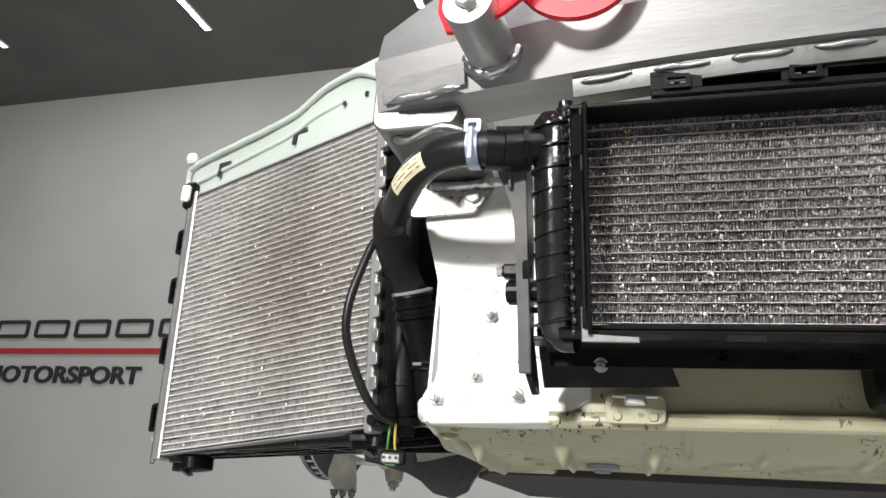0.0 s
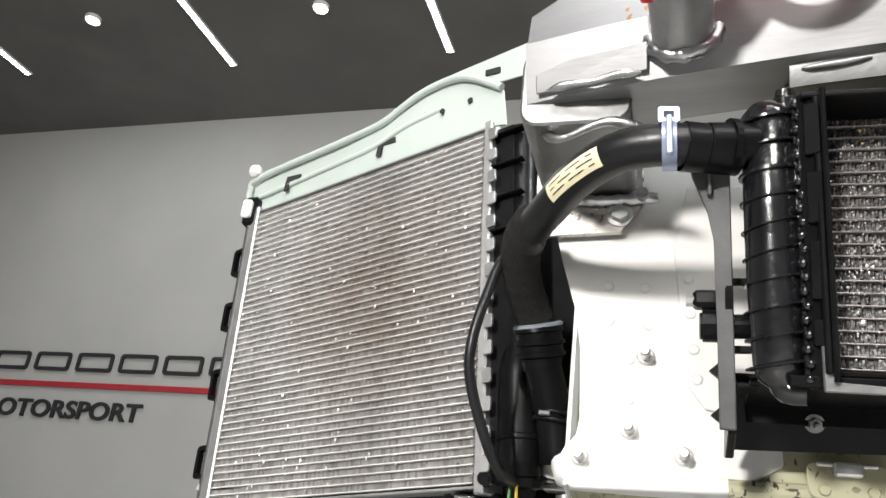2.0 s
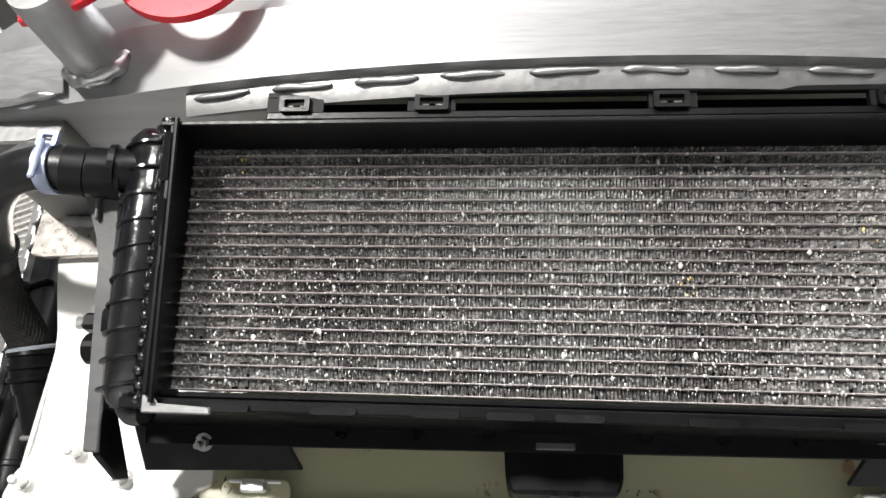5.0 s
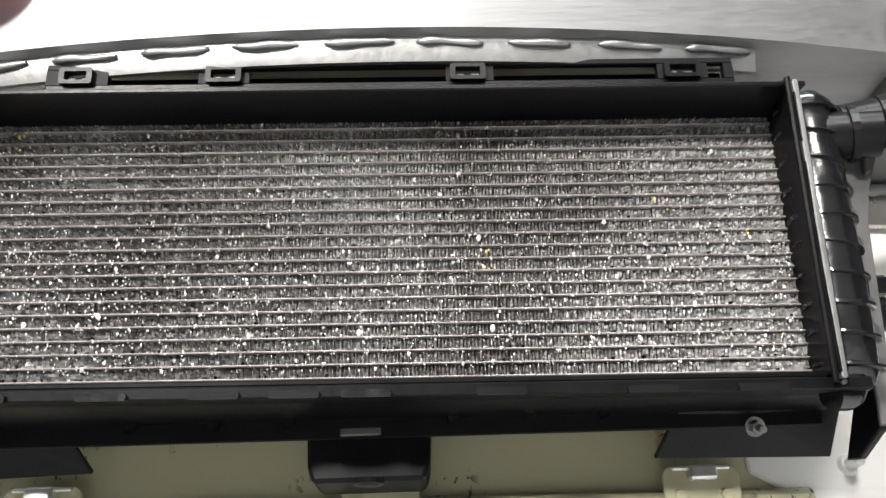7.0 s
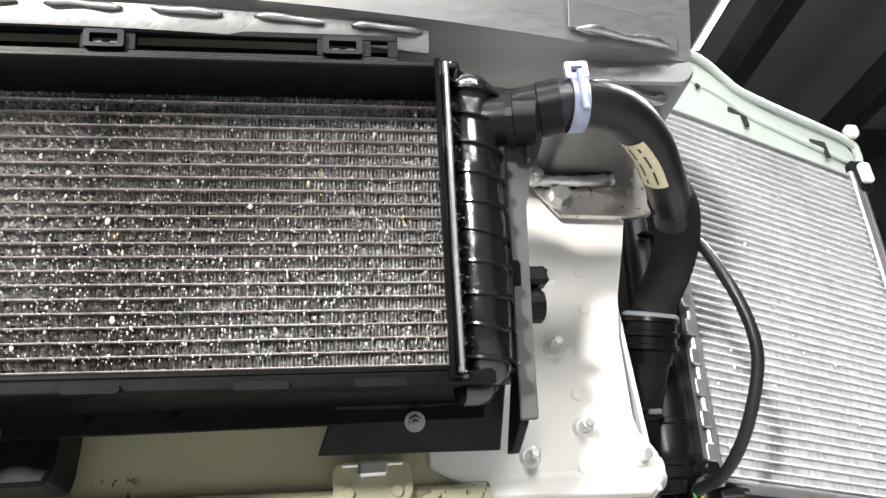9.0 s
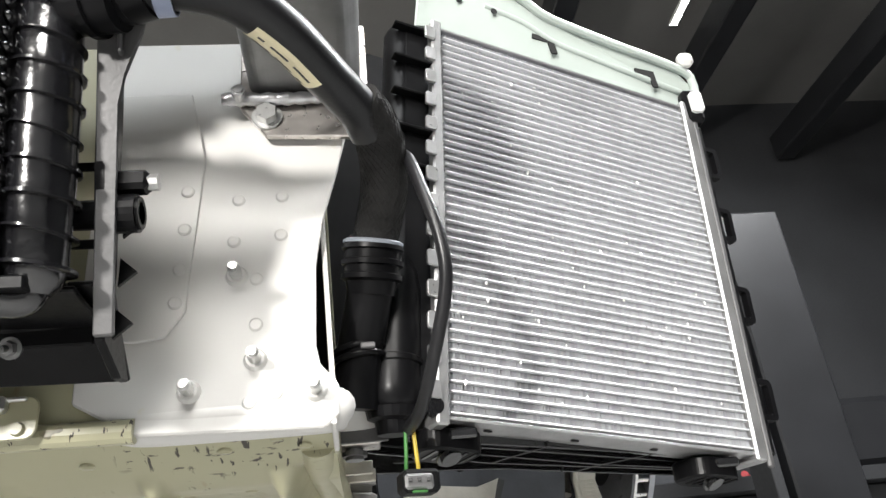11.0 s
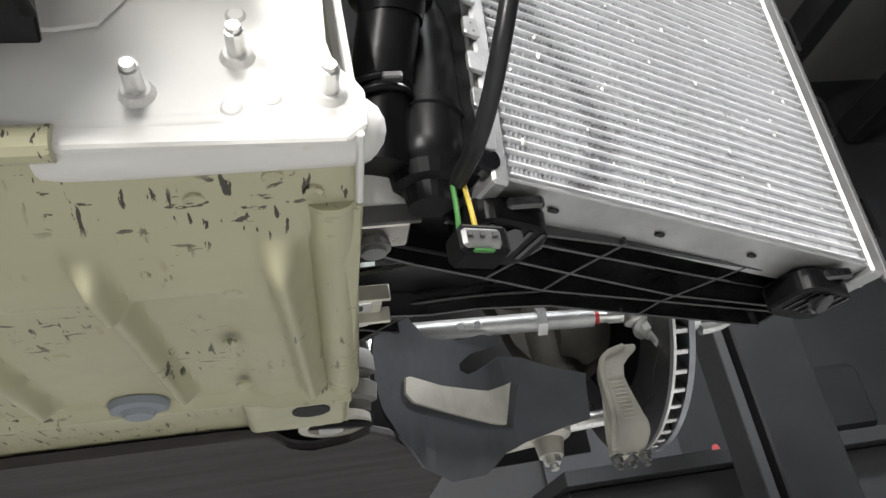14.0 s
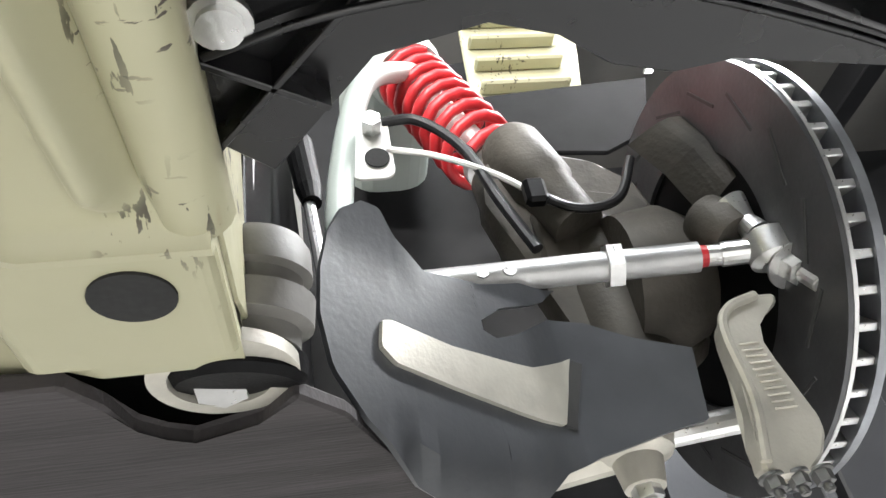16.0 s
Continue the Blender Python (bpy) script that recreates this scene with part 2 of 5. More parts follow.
# ---- mesh tools ----
def part(name, bm, material, parent=None, label="", smooth=None):
    me = bpy.data.meshes.new(name)
    bmesh.ops.recalc_face_normals(bm, faces=bm.faces)
    bm.to_mesh(me)
    bm.free()
    me.materials.append(material)
    if smooth is not None:
        me.shade_smooth()
        me.set_sharp_from_angle(angle=radians(smooth))
    ob = new(name, me)
    if parent:
        ob.parent = parent
    if label:
        ob["label"] = label
    return ob


def thing(name, label, category, group="", kind="", at=(0, 0, 0)):
    ob = new(name)
    ob.location = at
    ob.empty_display_size = 0.05
    return tagged(ob, label, category, group, kind)


def V(*c):
    return Vector(c)


def bevel(bm, w, seg=1):
    if w:
        bmesh.ops.bevel(bm, geom=list(bm.edges), offset=w, segments=seg, affect="EDGES", clamp_overlap=True)
    return bm


def add_box(bm, c, s, m=None):
    g = bmesh.ops.create_cube(bm, size=1, matrix=(m or Matrix()) @ Matrix.Translation(c) @ Matrix.Diagonal((*s, 1)))
    return g["verts"]


def box(c, s, w=0.0015, m=None):
    bm = bmesh.new()
    add_box(bm, c, s, m)
    return bevel(bm, w)


def between(a, b):
    a, b = V(*a), V(*b)
    return Matrix.Translation((a + b) / 2) @ (b - a).to_track_quat("Z", "Y").to_matrix().to_4x4()


def add_rod(bm, a, b, r, n=16, r2=None):
    bmesh.ops.create_cone(bm, cap_ends=True, segments=n, radius1=r, radius2=r if r2 is None else r2, depth=(V(*b) - V(*a)).length, matrix=between(a, b))
    return bm


def rod(a, b, r, n=16, r2=None, w=0.0):
    bm = bmesh.new()
    add_rod(bm, a, b, r, n, r2)
    if w:
        es = [e for e in bm.edges if len(e.link_faces) == 2 and e.calc_face_angle() > 0.9]
        bmesh.ops.bevel(bm, geom=es, offset=w, segments=2, affect="EDGES", clamp_overlap=True)
    return bm


def turned(a, b, profile, n=24):
    """A body turned about the line a-b: profile of (share of the way, radius)."""
    a, b = V(*a), V(*b)
    q = (b - a).to_track_quat("Z", "Y").to_matrix()
    bm = bmesh.new()
    rings = []
    for f, r in profile:
        c = a.lerp(b, f)
        rings.append([bm.verts.new(c + q @ V(r * math.cos(2 * math.pi * k / n), r * math.sin(2 * math.pi * k / n), 0)) for k in range(n)])
    for p, q2 in zip(rings, rings[1:]):
        for k in range(n):
            bm.faces.new((p[k], p[(k + 1) % n], q2[(k + 1) % n], q2[k]))
    bm.faces.new(rings[0][::-1])
    bm.faces.new(rings[-1])
    return bm


def spline(pts, steps=10):
    pts = [V(*p) for p in pts]
    p = [2 * pts[0] - pts[1], *pts, 2 * pts[-1] - pts[-2]]
    out = []
    for i in range(1, len(p) - 2):
        for k in range(steps):
            t = k / steps
            a, b, c, d = p[i - 1], p[i], p[i + 1], p[i + 2]
            out.append(0.5 * (2 * b + (c - a) * t + (2 * a - 5 * b + 4 * c - d) * t * t + (3 * b - a - 3 * c + d) * t ** 3))
    return [*out, pts[-1]]


def tube(pts, r, n=14, steps=10, radius=None, bm=None):
    """A tube along a smooth line; radius(f) may scale r along it."""
    line = spline(pts, steps) if steps else [V(*p) for p in pts]
    bm = bm or bmesh.new()
    up = V(0.13, 0.31, 0.94)
    rings = []
    for i, p in enumerate(line):
        d = (line[min(i + 1, len(line) - 1)] - line[max(i - 1, 0)]).normalized()
        x = (up - d * up.dot(d)).normalized()
        up = x
        y = d.cross(x)
        k = r * (radius(i / (len(line) - 1)) if radius else 1)
        rings.append([bm.verts.new(p + k * (x * math.cos(2 * math.pi * j / n) + y * math.sin(2 * math.pi * j / n))) for j in range(n)])
    for p, q in zip(rings, rings[1:]):
        for k in range(n):
            bm.faces.new((p[k], p[(k + 1) % n], q[(k + 1) % n], q[k]))
    bm.faces.new(rings[0][::-1])
    bm.faces.new(rings[-1])
    return bm


def slab(outline, thick, place, w=0.0, bm=None):
    """A flat outline of (a, b) given thickness; place(a, b, d) sets it in the world."""
    bm = bm or bmesh.new()
    f = [bm.verts.new(place(a, b, 0)) for a, b in outline]
    g = [bm.verts.new(place(a, b, thick)) for a, b in outline]
    bm.faces.new(f)
    bm.faces.new(g[::-1])
    n = len(f)
    for k in range(n):
        bm.faces.new((f[k], f[(k + 1) % n], g[(k + 1) % n], g[k]))
    return bevel(bm, w)


def ring_xy(rx, ry, n=24, c=(0, 0), start=0.0):
    return [(c[0] + rx * math.cos(start + 2 * math.pi * k / n), c[1] + ry * math.sin(start + 2 * math.pi * k / n)) for k in range(n)]


def rounded(x0, y0, x1, y1, r, n=4):
    out = []
    for cx, cy, s in ((x1 - r, y1 - r, 0), (x0 + r, y1 - r, 1), (x0 + r, y0 + r, 2), (x1 - r, y0 + r, 3)):
        out += [(cx + r * math.cos(math.pi / 2 * (s + k / n)), cy + r * math.sin(math.pi / 2 * (s + k / n))) for k in range(n + 1)]
    return out


def frame_slab(outer, inner, thick, place):
    """A slab with one hole; outer and inner have the same number of points."""
    bm = bmesh.new()
    rows = [[bm.verts.new(place(a, b, d)) for a, b in o] for o, d in ((outer, 0), (outer, thick), (inner, thick), (inner, 0))]
    n = len(outer)
    for p, q in zip(rows, rows[1:] + rows[:1]):
        for k in range(n):
            bm.faces.new((p[k], p[(k + 1) % n], q[(k + 1) % n], q[k]))
    return bm


def hexnut(parent, at, axis, r, h, name="nut", material=None, stud=0.0, washer=0.0):
    a, d = V(*at), V(*axis).normalized()
    if washer:
        part("washer", rod(a, a + d * 0.002, washer, 20), material or STEEL, parent)
        a = a + d * 0.002
    part(name, rod(a, a + d * h, r, 6, r * 0.94), material or STEEL, parent)
    if stud:
        part("stud", rod(a + d * h, a + d * (h + stud), r * 0.52, 12, w=0.001), material or STEEL, parent)


# ---- the room ----
def room():
    def wall(name, c, s, material, label):
        tagged(part(name, box(c, s, 0), material), label, "wall", kind="structure")
    wall("wall_north", (-3.2, WALL_Y + 0.1, 2.6), (8.2, 0.2, 5.2), WALL, "smooth grey painted workshop wall with a black and red sign")
    wall("wall_west", (-7.4, -1.0, 2.6), (0.2, 11.0, 5.2), WALL, "smooth grey painted workshop side wall")
    wall("wall_south", (0, -6.4, 2.6), (15, 0.2, 5.2), WALL, "plain grey workshop wall")
    # the dark side's shade is put into these two walls' charcoal
    wall("wall_east", (6.4, -1.0, 2.6), (0.2, 11.0, 5.2), DARKWALL, "workshop side wall, its shade put into a charcoal colour")
    wall("wall_north_dark", (3.65, WALL_Y + 0.1, 2.6), (5.5, 0.2, 5.2), DARKWALL, "panelled workshop wall, its shade put into a charcoal colour")
    tagged(part("floor", box((0, -1, -0.1), (15, 11, 0.2), 0), FLOOR), "glossy grey resin workshop floor", "floor", kind="structure")
    tagged(part("ceiling", box((0, -1, CEIL_Z + 0.1), (15, 11, 0.2), 0), CEIL), "dark grey painted workshop ceiling", "ceiling", kind="structure")


room()


def led_strip(a, b):
    lamp = thing("ceiling_strip_light", "thin white recessed LED strip on the dark ceiling", "ceiling light", "strip lights on the ceiling")
    a, b = V(*a, CEIL_Z), V(*b, CEIL_Z)
    m = between(a, b)
    part("housing", box((0, 0, 0), (0.07, 0.03, (b - a).length + 0.02), 0.003, m), NYLON, lamp)
    part("diffuser", box((0, 0, 0), (0.05, 0.034, (b - a).length), 0.003, m @ Matrix.Translation((0, 0, 0))), LED, lamp, "glowing diffuser")


def ceiling_spot(x, y):
    lamp = thing("ceiling_spotlight", "small round white downlight in the dark ceiling", "ceiling light", "downlights in the ceiling")
    part("trim_ring", rod((x, y, CEIL_Z + 0.02), (x, y, CEIL_Z - 0.03), 0.06, 24), NYLON, lamp)
    part("lens", rod((x, y, CEIL_Z - 0.02), (x, y, CEIL_Z - 0.036), 0.048, 24), SPOT, lamp, "glowing lens")


for x, y0, y1 in ((-5.8, 0.6, 3.6), (-3.8, 0.6, 3.73), (-1.94, 1.4, 3.8), (2.92, 1.2, 3.5)):
    led_strip((x, y0), (x, y1))
for x, y in ((-4.65, 3.03), (-2.76, 3.17), (-4.65, 1.2)):
    ceiling_spot(x, y)
SIGN_X0, SIGN_X1, SIGN_Z, SIGN_H = -6.02, -3.01, 2.735, 0.16


def wall_sign():
    """Black block lettering over a red bar and a second line of lettering."""
    sign = thing("wall_sign", "black raised sign with red bar on grey wall", "sign", at=(0, 0, 0))
    y = WALL_Y - 0.012
    x0, x1, zb, h = SIGN_X0, SIGN_X1, SIGN_Z, SIGN_H
    step = (x1 - x0) / 7

    def put(a, b, d):
        return V(a, y - d, b)
    for k in range(7):
        a, b = x0 + k * step, x0 + k * step + step * 0.84
        part("block_mark", frame_slab(rounded(a, zb, b, zb + h, 0.03), rounded(a + 0.03, zb + 0.03, b - 0.03, zb + h - 0.03, 0.012), 0.012, put), SIGN_BLACK, sign)
    part("red_bar", slab([(x0 - 0.02, zb - 0.14), (x1, zb - 0.14), (x1, zb - 0.095), (x0 - 0.02, zb - 0.095)], 0.012, put), SIGN_RED, sign, "dark red bar")
    cu = bpy.data.curves.new("lettering", "FONT")
    cu.body, cu.size, cu.extrude, cu.offset = "MOTORSPORT", 0.262, 0.006, 0.007
    tx = new("lettering", cu)
    deps = bpy.context.evaluated_depsgraph_get()
    me = bpy.data.meshes.new_from_object(tx.evaluated_get(deps))
    ob = new("lettering", me)
    me.materials.append(SIGN_BLACK)
    wide = max(v.co.x for v in me.vertices)
    tall = max(v.co.y for v in me.vertices)
    ob.parent = sign
    ob.matrix_local = pose(x0 - 0.01, y - 0.004, zb - 0.39, 90, 0, 0) @ Matrix.Diagonal((1.63 / wide, 0.142 / tall, 1, 1))
    bpy.data.objects.remove(tx)


wall_sign()


# ---- the car ----
def radiator_core(parent, P, width, height, tubes, fin_mat, tube_mat, pitch, depth, proud, cuts=1):
    """Flat tubes with folded fins between them. P(s, d, h): across, inwards, up."""
    gap = height / tubes
    verts, faces = [], []
    n = int(width / pitch)
    for k in range(tubes):
        z0, z1 = k * gap + 0.0008, (k + 1) * gap - 0.0008
        for i in range(n):
            s0, s1 = width * (i + random.uniform(-0.12, 0.12)) / n, width * (i + 1 + random.uniform(-0.12, 0.12)) / n
            d0, d1 = (0.0012, 0.0012 + depth) if i % 2 else (0.0012 + depth, 0.0012)
            lean = pitch * random.uniform(-0.35, 0.35)
            cut = random.uniform(0, 0.3) * gap if random.random() < (0.12 if cuts > 1 else 0.03) else 0
            z2 = z0 + cut
            for c in range(cuts):
                f0, f1 = c / cuts, (c + 0.97) / cuts
                lo, hi = z2 + (z1 - z2) * f0, z2 + (z1 - z2) * f1
                out = random.uniform(-0.25, 0.25) * depth if cuts > 1 else 0
                b = len(verts)
                verts += [P(s0 + lean * f0, d0 + out, lo), P(s1 + lean * f0, d1 + out, lo), P(s1 + lean * f1, d1 + out, hi), P(s0 + lean * f1, d0 + out, hi)]
                faces.append((b, b + 1, b + 2, b + 3))
    me = bpy.data.meshes.new("fin_pack")
    me.from_pydata(verts, [], faces)
    me.materials.append(fin_mat)
    ob = new("fin_pack", me)
    ob.parent = parent
    tagged(ob, "folded metal fins between the tubes", kind="stuff")
    # one mesh serves all tubes: they differ only by their height
    bm = bmesh.new()
    ring = ((-proud, -0.0006), (-proud - 0.0004, 0), (-proud, 0.0006), (depth, 0.0009), (depth, -0.0009))
    ends = [[bm.verts.new(P(s, d, h)) for d, h in ring] for s in (0, width)]
    for j in range(5):
        bm.faces.new((ends[0][j], ends[0][(j + 1) % 5], ends[1][(j + 1) % 5], ends[1][j]))
    first = part("tube", bm, tube_mat, parent)
    up = P(0, 0, gap) - P(0, 0, 0)
    for k in range(1, tubes + 1):
        if k == tubes:
            first.location = up * 0.01
            break
        o = new("tube", first.data)
        o.parent, o.location = parent, up * k
    # near-black sheet behind the fins paints the darkness of the core's depth
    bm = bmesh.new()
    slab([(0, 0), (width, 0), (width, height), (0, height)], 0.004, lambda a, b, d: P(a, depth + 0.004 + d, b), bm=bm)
    part("core_shade_sheet", bm, SHADE, parent)


def specks(parent, P, width, height, count, material, size, name, label, hot=None):
    verts, faces = [], []
    for _ in range(count):
        if hot and random.random() < 0.6:
            s, h = random.gauss(hot[0], hot[2]), random.gauss(hot[1], hot[2])
        else:
            s, h = random.uniform(0, width), random.uniform(0, height)
        if not (0.004 < s < width - 0.004 and 0.004 < h < height - 0.004):
            continue
        r = size * random.choice((0.5, 0.6, 0.7, 1.0, 1.5))
        b = len(verts)
        n = 6
        for k in range(n):
            q = r * random.uniform(0.5, 1.2)
            verts.append(P(s + 0.8 * q * math.cos(k * 1.047), -0.0014, h + 1.2 * q * math.sin(k * 1.047)))
        verts.append(P(s, -0.0014 - r * 0.5, h))
        faces += [(b + k, b + (k + 1) % n, b + n) for k in range(n)]
    me = bpy.data.meshes.new(name)
    me.from_pydata(verts, [], faces)
    me.materials.append(material)
    o = new(name, me)
    o.parent = parent
    tagged(o, label, kind="stuff")


# centre radiator: its front face leans, the top further forward
CU, CV = V(1, 0, -0.016).normalized(), V(0, -0.2, 1).normalized()
CN = V(0, 1, 0.2).normalized()
C0, CW, CH = V(-0.294, -0.115, 1.651), 0.601, 0.194


def CP(s, d, h):
    return C0 + CU * s + CN * d + CV * h


def centre_radiator():
    rad = thing("centre_radiator", "dirty dark centre radiator with bent fins in a black plastic duct", "radiator")
    radiator_core(rad, CP, CW, CH, 21, FIN_DARK, TUBE_DARK, 0.0013, 0.0032, 0.0010, 4)
    specks(rad, CP, CW, CH, 9500, SPECK, 0.0005, "dent_speckle", "bright bent fin tips")
    specks(rad, CP, CW, CH * 0.55, 1500, SPECK, 0.0008, "dent_speckle", "bright bent fin tips")
    specks(rad, CP, CW, CH, 170, SPECK, 0.0015, "dent_speckle", "larger bright stone dents")
    for s, h in ((0.372, 0.075), (0.565, 0.088), (0.50, 0.12), (0.03, 0.17), (0.575, 0.02)):
        specks(rad, lambda a, d, b, s=s, h=h: CP(s + a, d, h + b - 0.008), 0.02, 0.026, 14, SPECK_WARM, 0.0014, "mark_speckle", "yellowish dried insect marks")
    # duct round the core
    t = 0.004
    part("duct_top", slab([(-0.006, -0.047), (CW + 0.006, -0.047), (CW + 0.006, 0.02), (-0.006, 0.02)], t, lambda a, b, d: CP(a, b, CH - 0.003 + d), 0.001), BLACK, rad)
    part("duct_bottom", slab([(-0.006, -0.022), (CW + 0.006, -0.022), (CW + 0.006, 0.02), (-0.006, 0.02)], t, lambda a, b, d: CP(a, b, -0.003 - d), 0.001), BLACK, rad)
    for sg in (-1, 1):
        S = lambda a, sg=sg: -a if sg < 0 else CW + a
        # side wall leans inwards from the core to the rim
        part("duct_side", slab([(-0.044, -0.007), (-0.047, CH - 0.002), (0.02, CH - 0.002), (0.02, -0.007)], t, lambda a, b, d, S=S: CP(S(0.001 + d + 0.15 * min(0, a)), a, b), 0.001), BLACK, rad)
        # flange that falls back from the rim towards the tank
        fl = part("duct_flange", slab([(-0.007, -0.012), (0.007 if sg < 0 else 0.0, -0.012), (0.007 if sg < 0 else 0.0, CH + 0.003), (-0.007, CH + 0.003)], 0.003, lambda a, b, d, S=S: CP(S(a), -0.040 - 0.007 * b / CH + 0.7 * (a + 0.007) + d, b), 0.001), BLACK, rad)
        for h0, h1 in ((0.012, 0.030), (0.044, 0.085), (0.098, 0.135), (0.148, 0.186)):
            part("raised_clip", slab(rounded(-0.005, h0, 0.004 if sg < 0 else -0.001, h1, 0.0015, 2), 0.004, lambda a, b, d, S=S: CP(S(a), -0.0405 - 0.007 * b / CH + 0.7 * (a + 0.007) - d, b), 0.0006), BLACK_MATT, fl)
        part("rim_edge", tube([CP(S(-0.008), -0.042, -0.012), CP(S(-0.008), -0.0455, CH / 2), CP(S(-0.008), -0.049, CH + 0.002)], 0.0022, 8, 4), BLACK, fl)
        if sg > 0:
            part("core_end", slab([(-0.0045, -0.010), (-0.0005, -0.010), (-0.0005, CH + 0.001), (-0.0045, CH + 0.001)], 0.006, lambda a, b, d, S=S: CP(S(a), -0.0445 - 0.005 * b / CH + d, b), 0.001), CAN, rad, "bare metal core end")
        else:
            part("core_end", slab([(-0.004, -0.019), (0.046, -0.019), (0.046, -0.014), (0.006, -0.013), (0.002, -0.008), (0.001, 0.028), (-0.004, 0.028)], 0.004, lambda a, b, d: CP(a + 0.004, -0.036 - d, b), 0.001), CAN, rad, "bare metal corner of the core")
    for sa in (0.05, 0.17, 0.33, 0.44):
        part("duct_tab", box((0, 0, 0), (0.022, 0.003, 0.003), 0.0005, Matrix.Translation(CP(sa, -0.005, CH + 0.002))), GREY_LIT, rad)
    # lower rail with slotted clips
    part("lower_rail", slab([(-0.02, -0.016), (CW + 0.02, -0.016), (CW + 0.02, -0.008), (-0.02, -0.008)], 0.035, lambda a, b, d: CP(a, d - 0.034, b), 0.001), BLACK, rad)
    for k, s in enumerate((0.06, 0.135, 0.205, 0.255, 0.30, 0.385, 0.48, 0.55)):
        part("rail_clip", slab(rounded(s - 0.016, -0.0165, s + 0.016, -0.0115, 0.002, 2), 0.003, lambda a, b, d: CP(a, -0.0345 - d, b)), GLOSSY if k in (1, 4) else BLACK_MATT, rad)
    # upper rail with long openings and clip pockets between them
    r0, r1 = CH + 0.013, CH + 0.036
    holes = [(-0.215, -0.195), (-0.183, -0.117), (-0.109, -0.087), (-0.080, 0.064), (0.069, 0.091), (0.099, 0.220), (0.226, 0.249), (0.257, 0.269)]
    RP = lambda a, b, d: CP(a + 0.294, -0.020 + d, b)
    rail = part("upper_rail", slab([(-0.228, r0), (0.276, r0), (0.276, r0 + 0.006), (-0.228, r0 + 0.006)], 0.006, RP, 0.0008), BLACK, rad)
    part("rail_top", slab([(-0.228, r1 - 0.005), (0.276, r1 - 0.005), (0.276, r1), (-0.228, r1)], 0.006, RP, 0.0008), BLACK_MATT, rail)
    ends = [-0.228, *[v for h in holes for v in h], 0.276]
    for a, b in zip(ends[::2], ends[1::2]):
        part("rail_web", slab([(a, r0 + 0.006), (b, r0 + 0.006), (b, r1 - 0.005), (a, r1 - 0.005)], 0.006, RP), BLACK_MATT, rail)
    part("rail_back", slab([(-0.228, r0), (0.276, r0), (0.276, r1), (-0.228, r1)], 0.003, lambda a, b, d: CP(a + 0.294, 0.004 + d, b)), BLACK, rail)
    for a, b in ((-0.215, -0.195), (-0.109, -0.087), (0.069, 0.091), (0.226, 0.249)):
        m = (a + b) / 2
        part("upper_clip", frame_slab(rounded(a - 0.002, r0 + 0.005, b + 0.002, r1 - 0.005, 0.002), rounded(a + 0.002, r0 + 0.008, b - 0.002, r1 - 0.008, 0.001), 0.007, lambda a2, b2, d: CP(a2 + 0.294, -0.0245 + d, b2)), BLACK, rail)
        for e in (-0.0055, 0.0055):
            part("clip_slot", box((0, 0, 0), (0.006, 0.002, 0.0014), 0.0003, Matrix.Translation(CP(m + e + 0.294, -0.018, (r0 + r1) / 2))), STEEL, rail)
    # ribbed end tanks, with spigots on top
    for sg in (-1, 1):
        sx = -0.024 if sg < 0 else CW + 0.0175
        dd = -0.014
        tank = part("end_tank", turned(CP(sx, dd, -0.016), CP(sx, dd, CH + 0.004), [(0, 0.009), (0.02, 0.014), (0.06, 0.0175), (0.3, 0.0195), (0.6, 0.0200), (0.96, 0.0195), (1, 0.013)], 28), GLOSSY, rad, "wet glossy ribbed black end tank", 40)
        for k in range(10):
            h = -0.002 + k * 0.0205
            tilt = random.uniform(-0.0008, 0.0008)
            part("rib", turned(CP(sx, dd, h - tilt), CP(sx + sg * 0.0005, dd, h + 0.0032 + tilt), [(0, 0.0192), (0.25, 0.0225), (0.75, 0.0225), (1, 0.0192)], 28), GLOSSY, tank, "", 35)
        # header plate with folded crimps beside the core
        part("header_plate", slab([(-0.002, -0.014), (0.002, -0.014), (0.002, CH + 0.004), (-0.002, CH + 0.004)], 0.012, lambda a, b, d, sx=sx, sg=sg: CP(sx - sg * (0.0165 + a), -0.030 + d, b), 0.001), GLOSSY, tank)
        for k in range(21):
            p = CP(sx - sg * (0.0165 + 0.0014 * (k % 2)), -0.032, -0.010 + k * 0.0101)
            part("crimp", turned(p + V(0, 0.003, 0), p - V(0, 0.004, 0.0006), [(0, 0.0038), (0.6, 0.0036), (0.85, 0.0026), (1, 0.001)], 10), GLOSSY, tank, "", 50)
        part("spigot", tube([CP(sx, -0.008, CH - 0.026), CP(sx + sg * 0.010, -0.016, CH - 0.028), CP(sx + sg * 0.045, -0.026, CH - 0.030)], 0.0175, 18), BLACK, tank, "", 60)
        part("spigot_collar", rod(CP(sx + sg * 0.026, -0.021, CH - 0.029), CP(sx + sg * 0.0305, -0.0225, CH - 0.029), 0.0205, 22), BLACK, tank)
        part("filler_stub", turned(CP(sx - sg * 0.012, -0.018, CH - 0.004), CP(sx - sg * 0.012, -0.020, CH + 0.014), [(0, 0.010), (0.6, 0.010), (0.7, 0.0075), (1, 0.0065)], 16), GLOSSY, tank, "", 40)
        part("drain_elbow", tube([CP(sx, dd, 0.0), CP(sx - sg * 0.004, dd, -0.016), CP(sx - sg * 0.018, dd - 0.004, -0.018)], 0.0105, 12), GLOSSY, tank, "", 60)


centre_radiator()


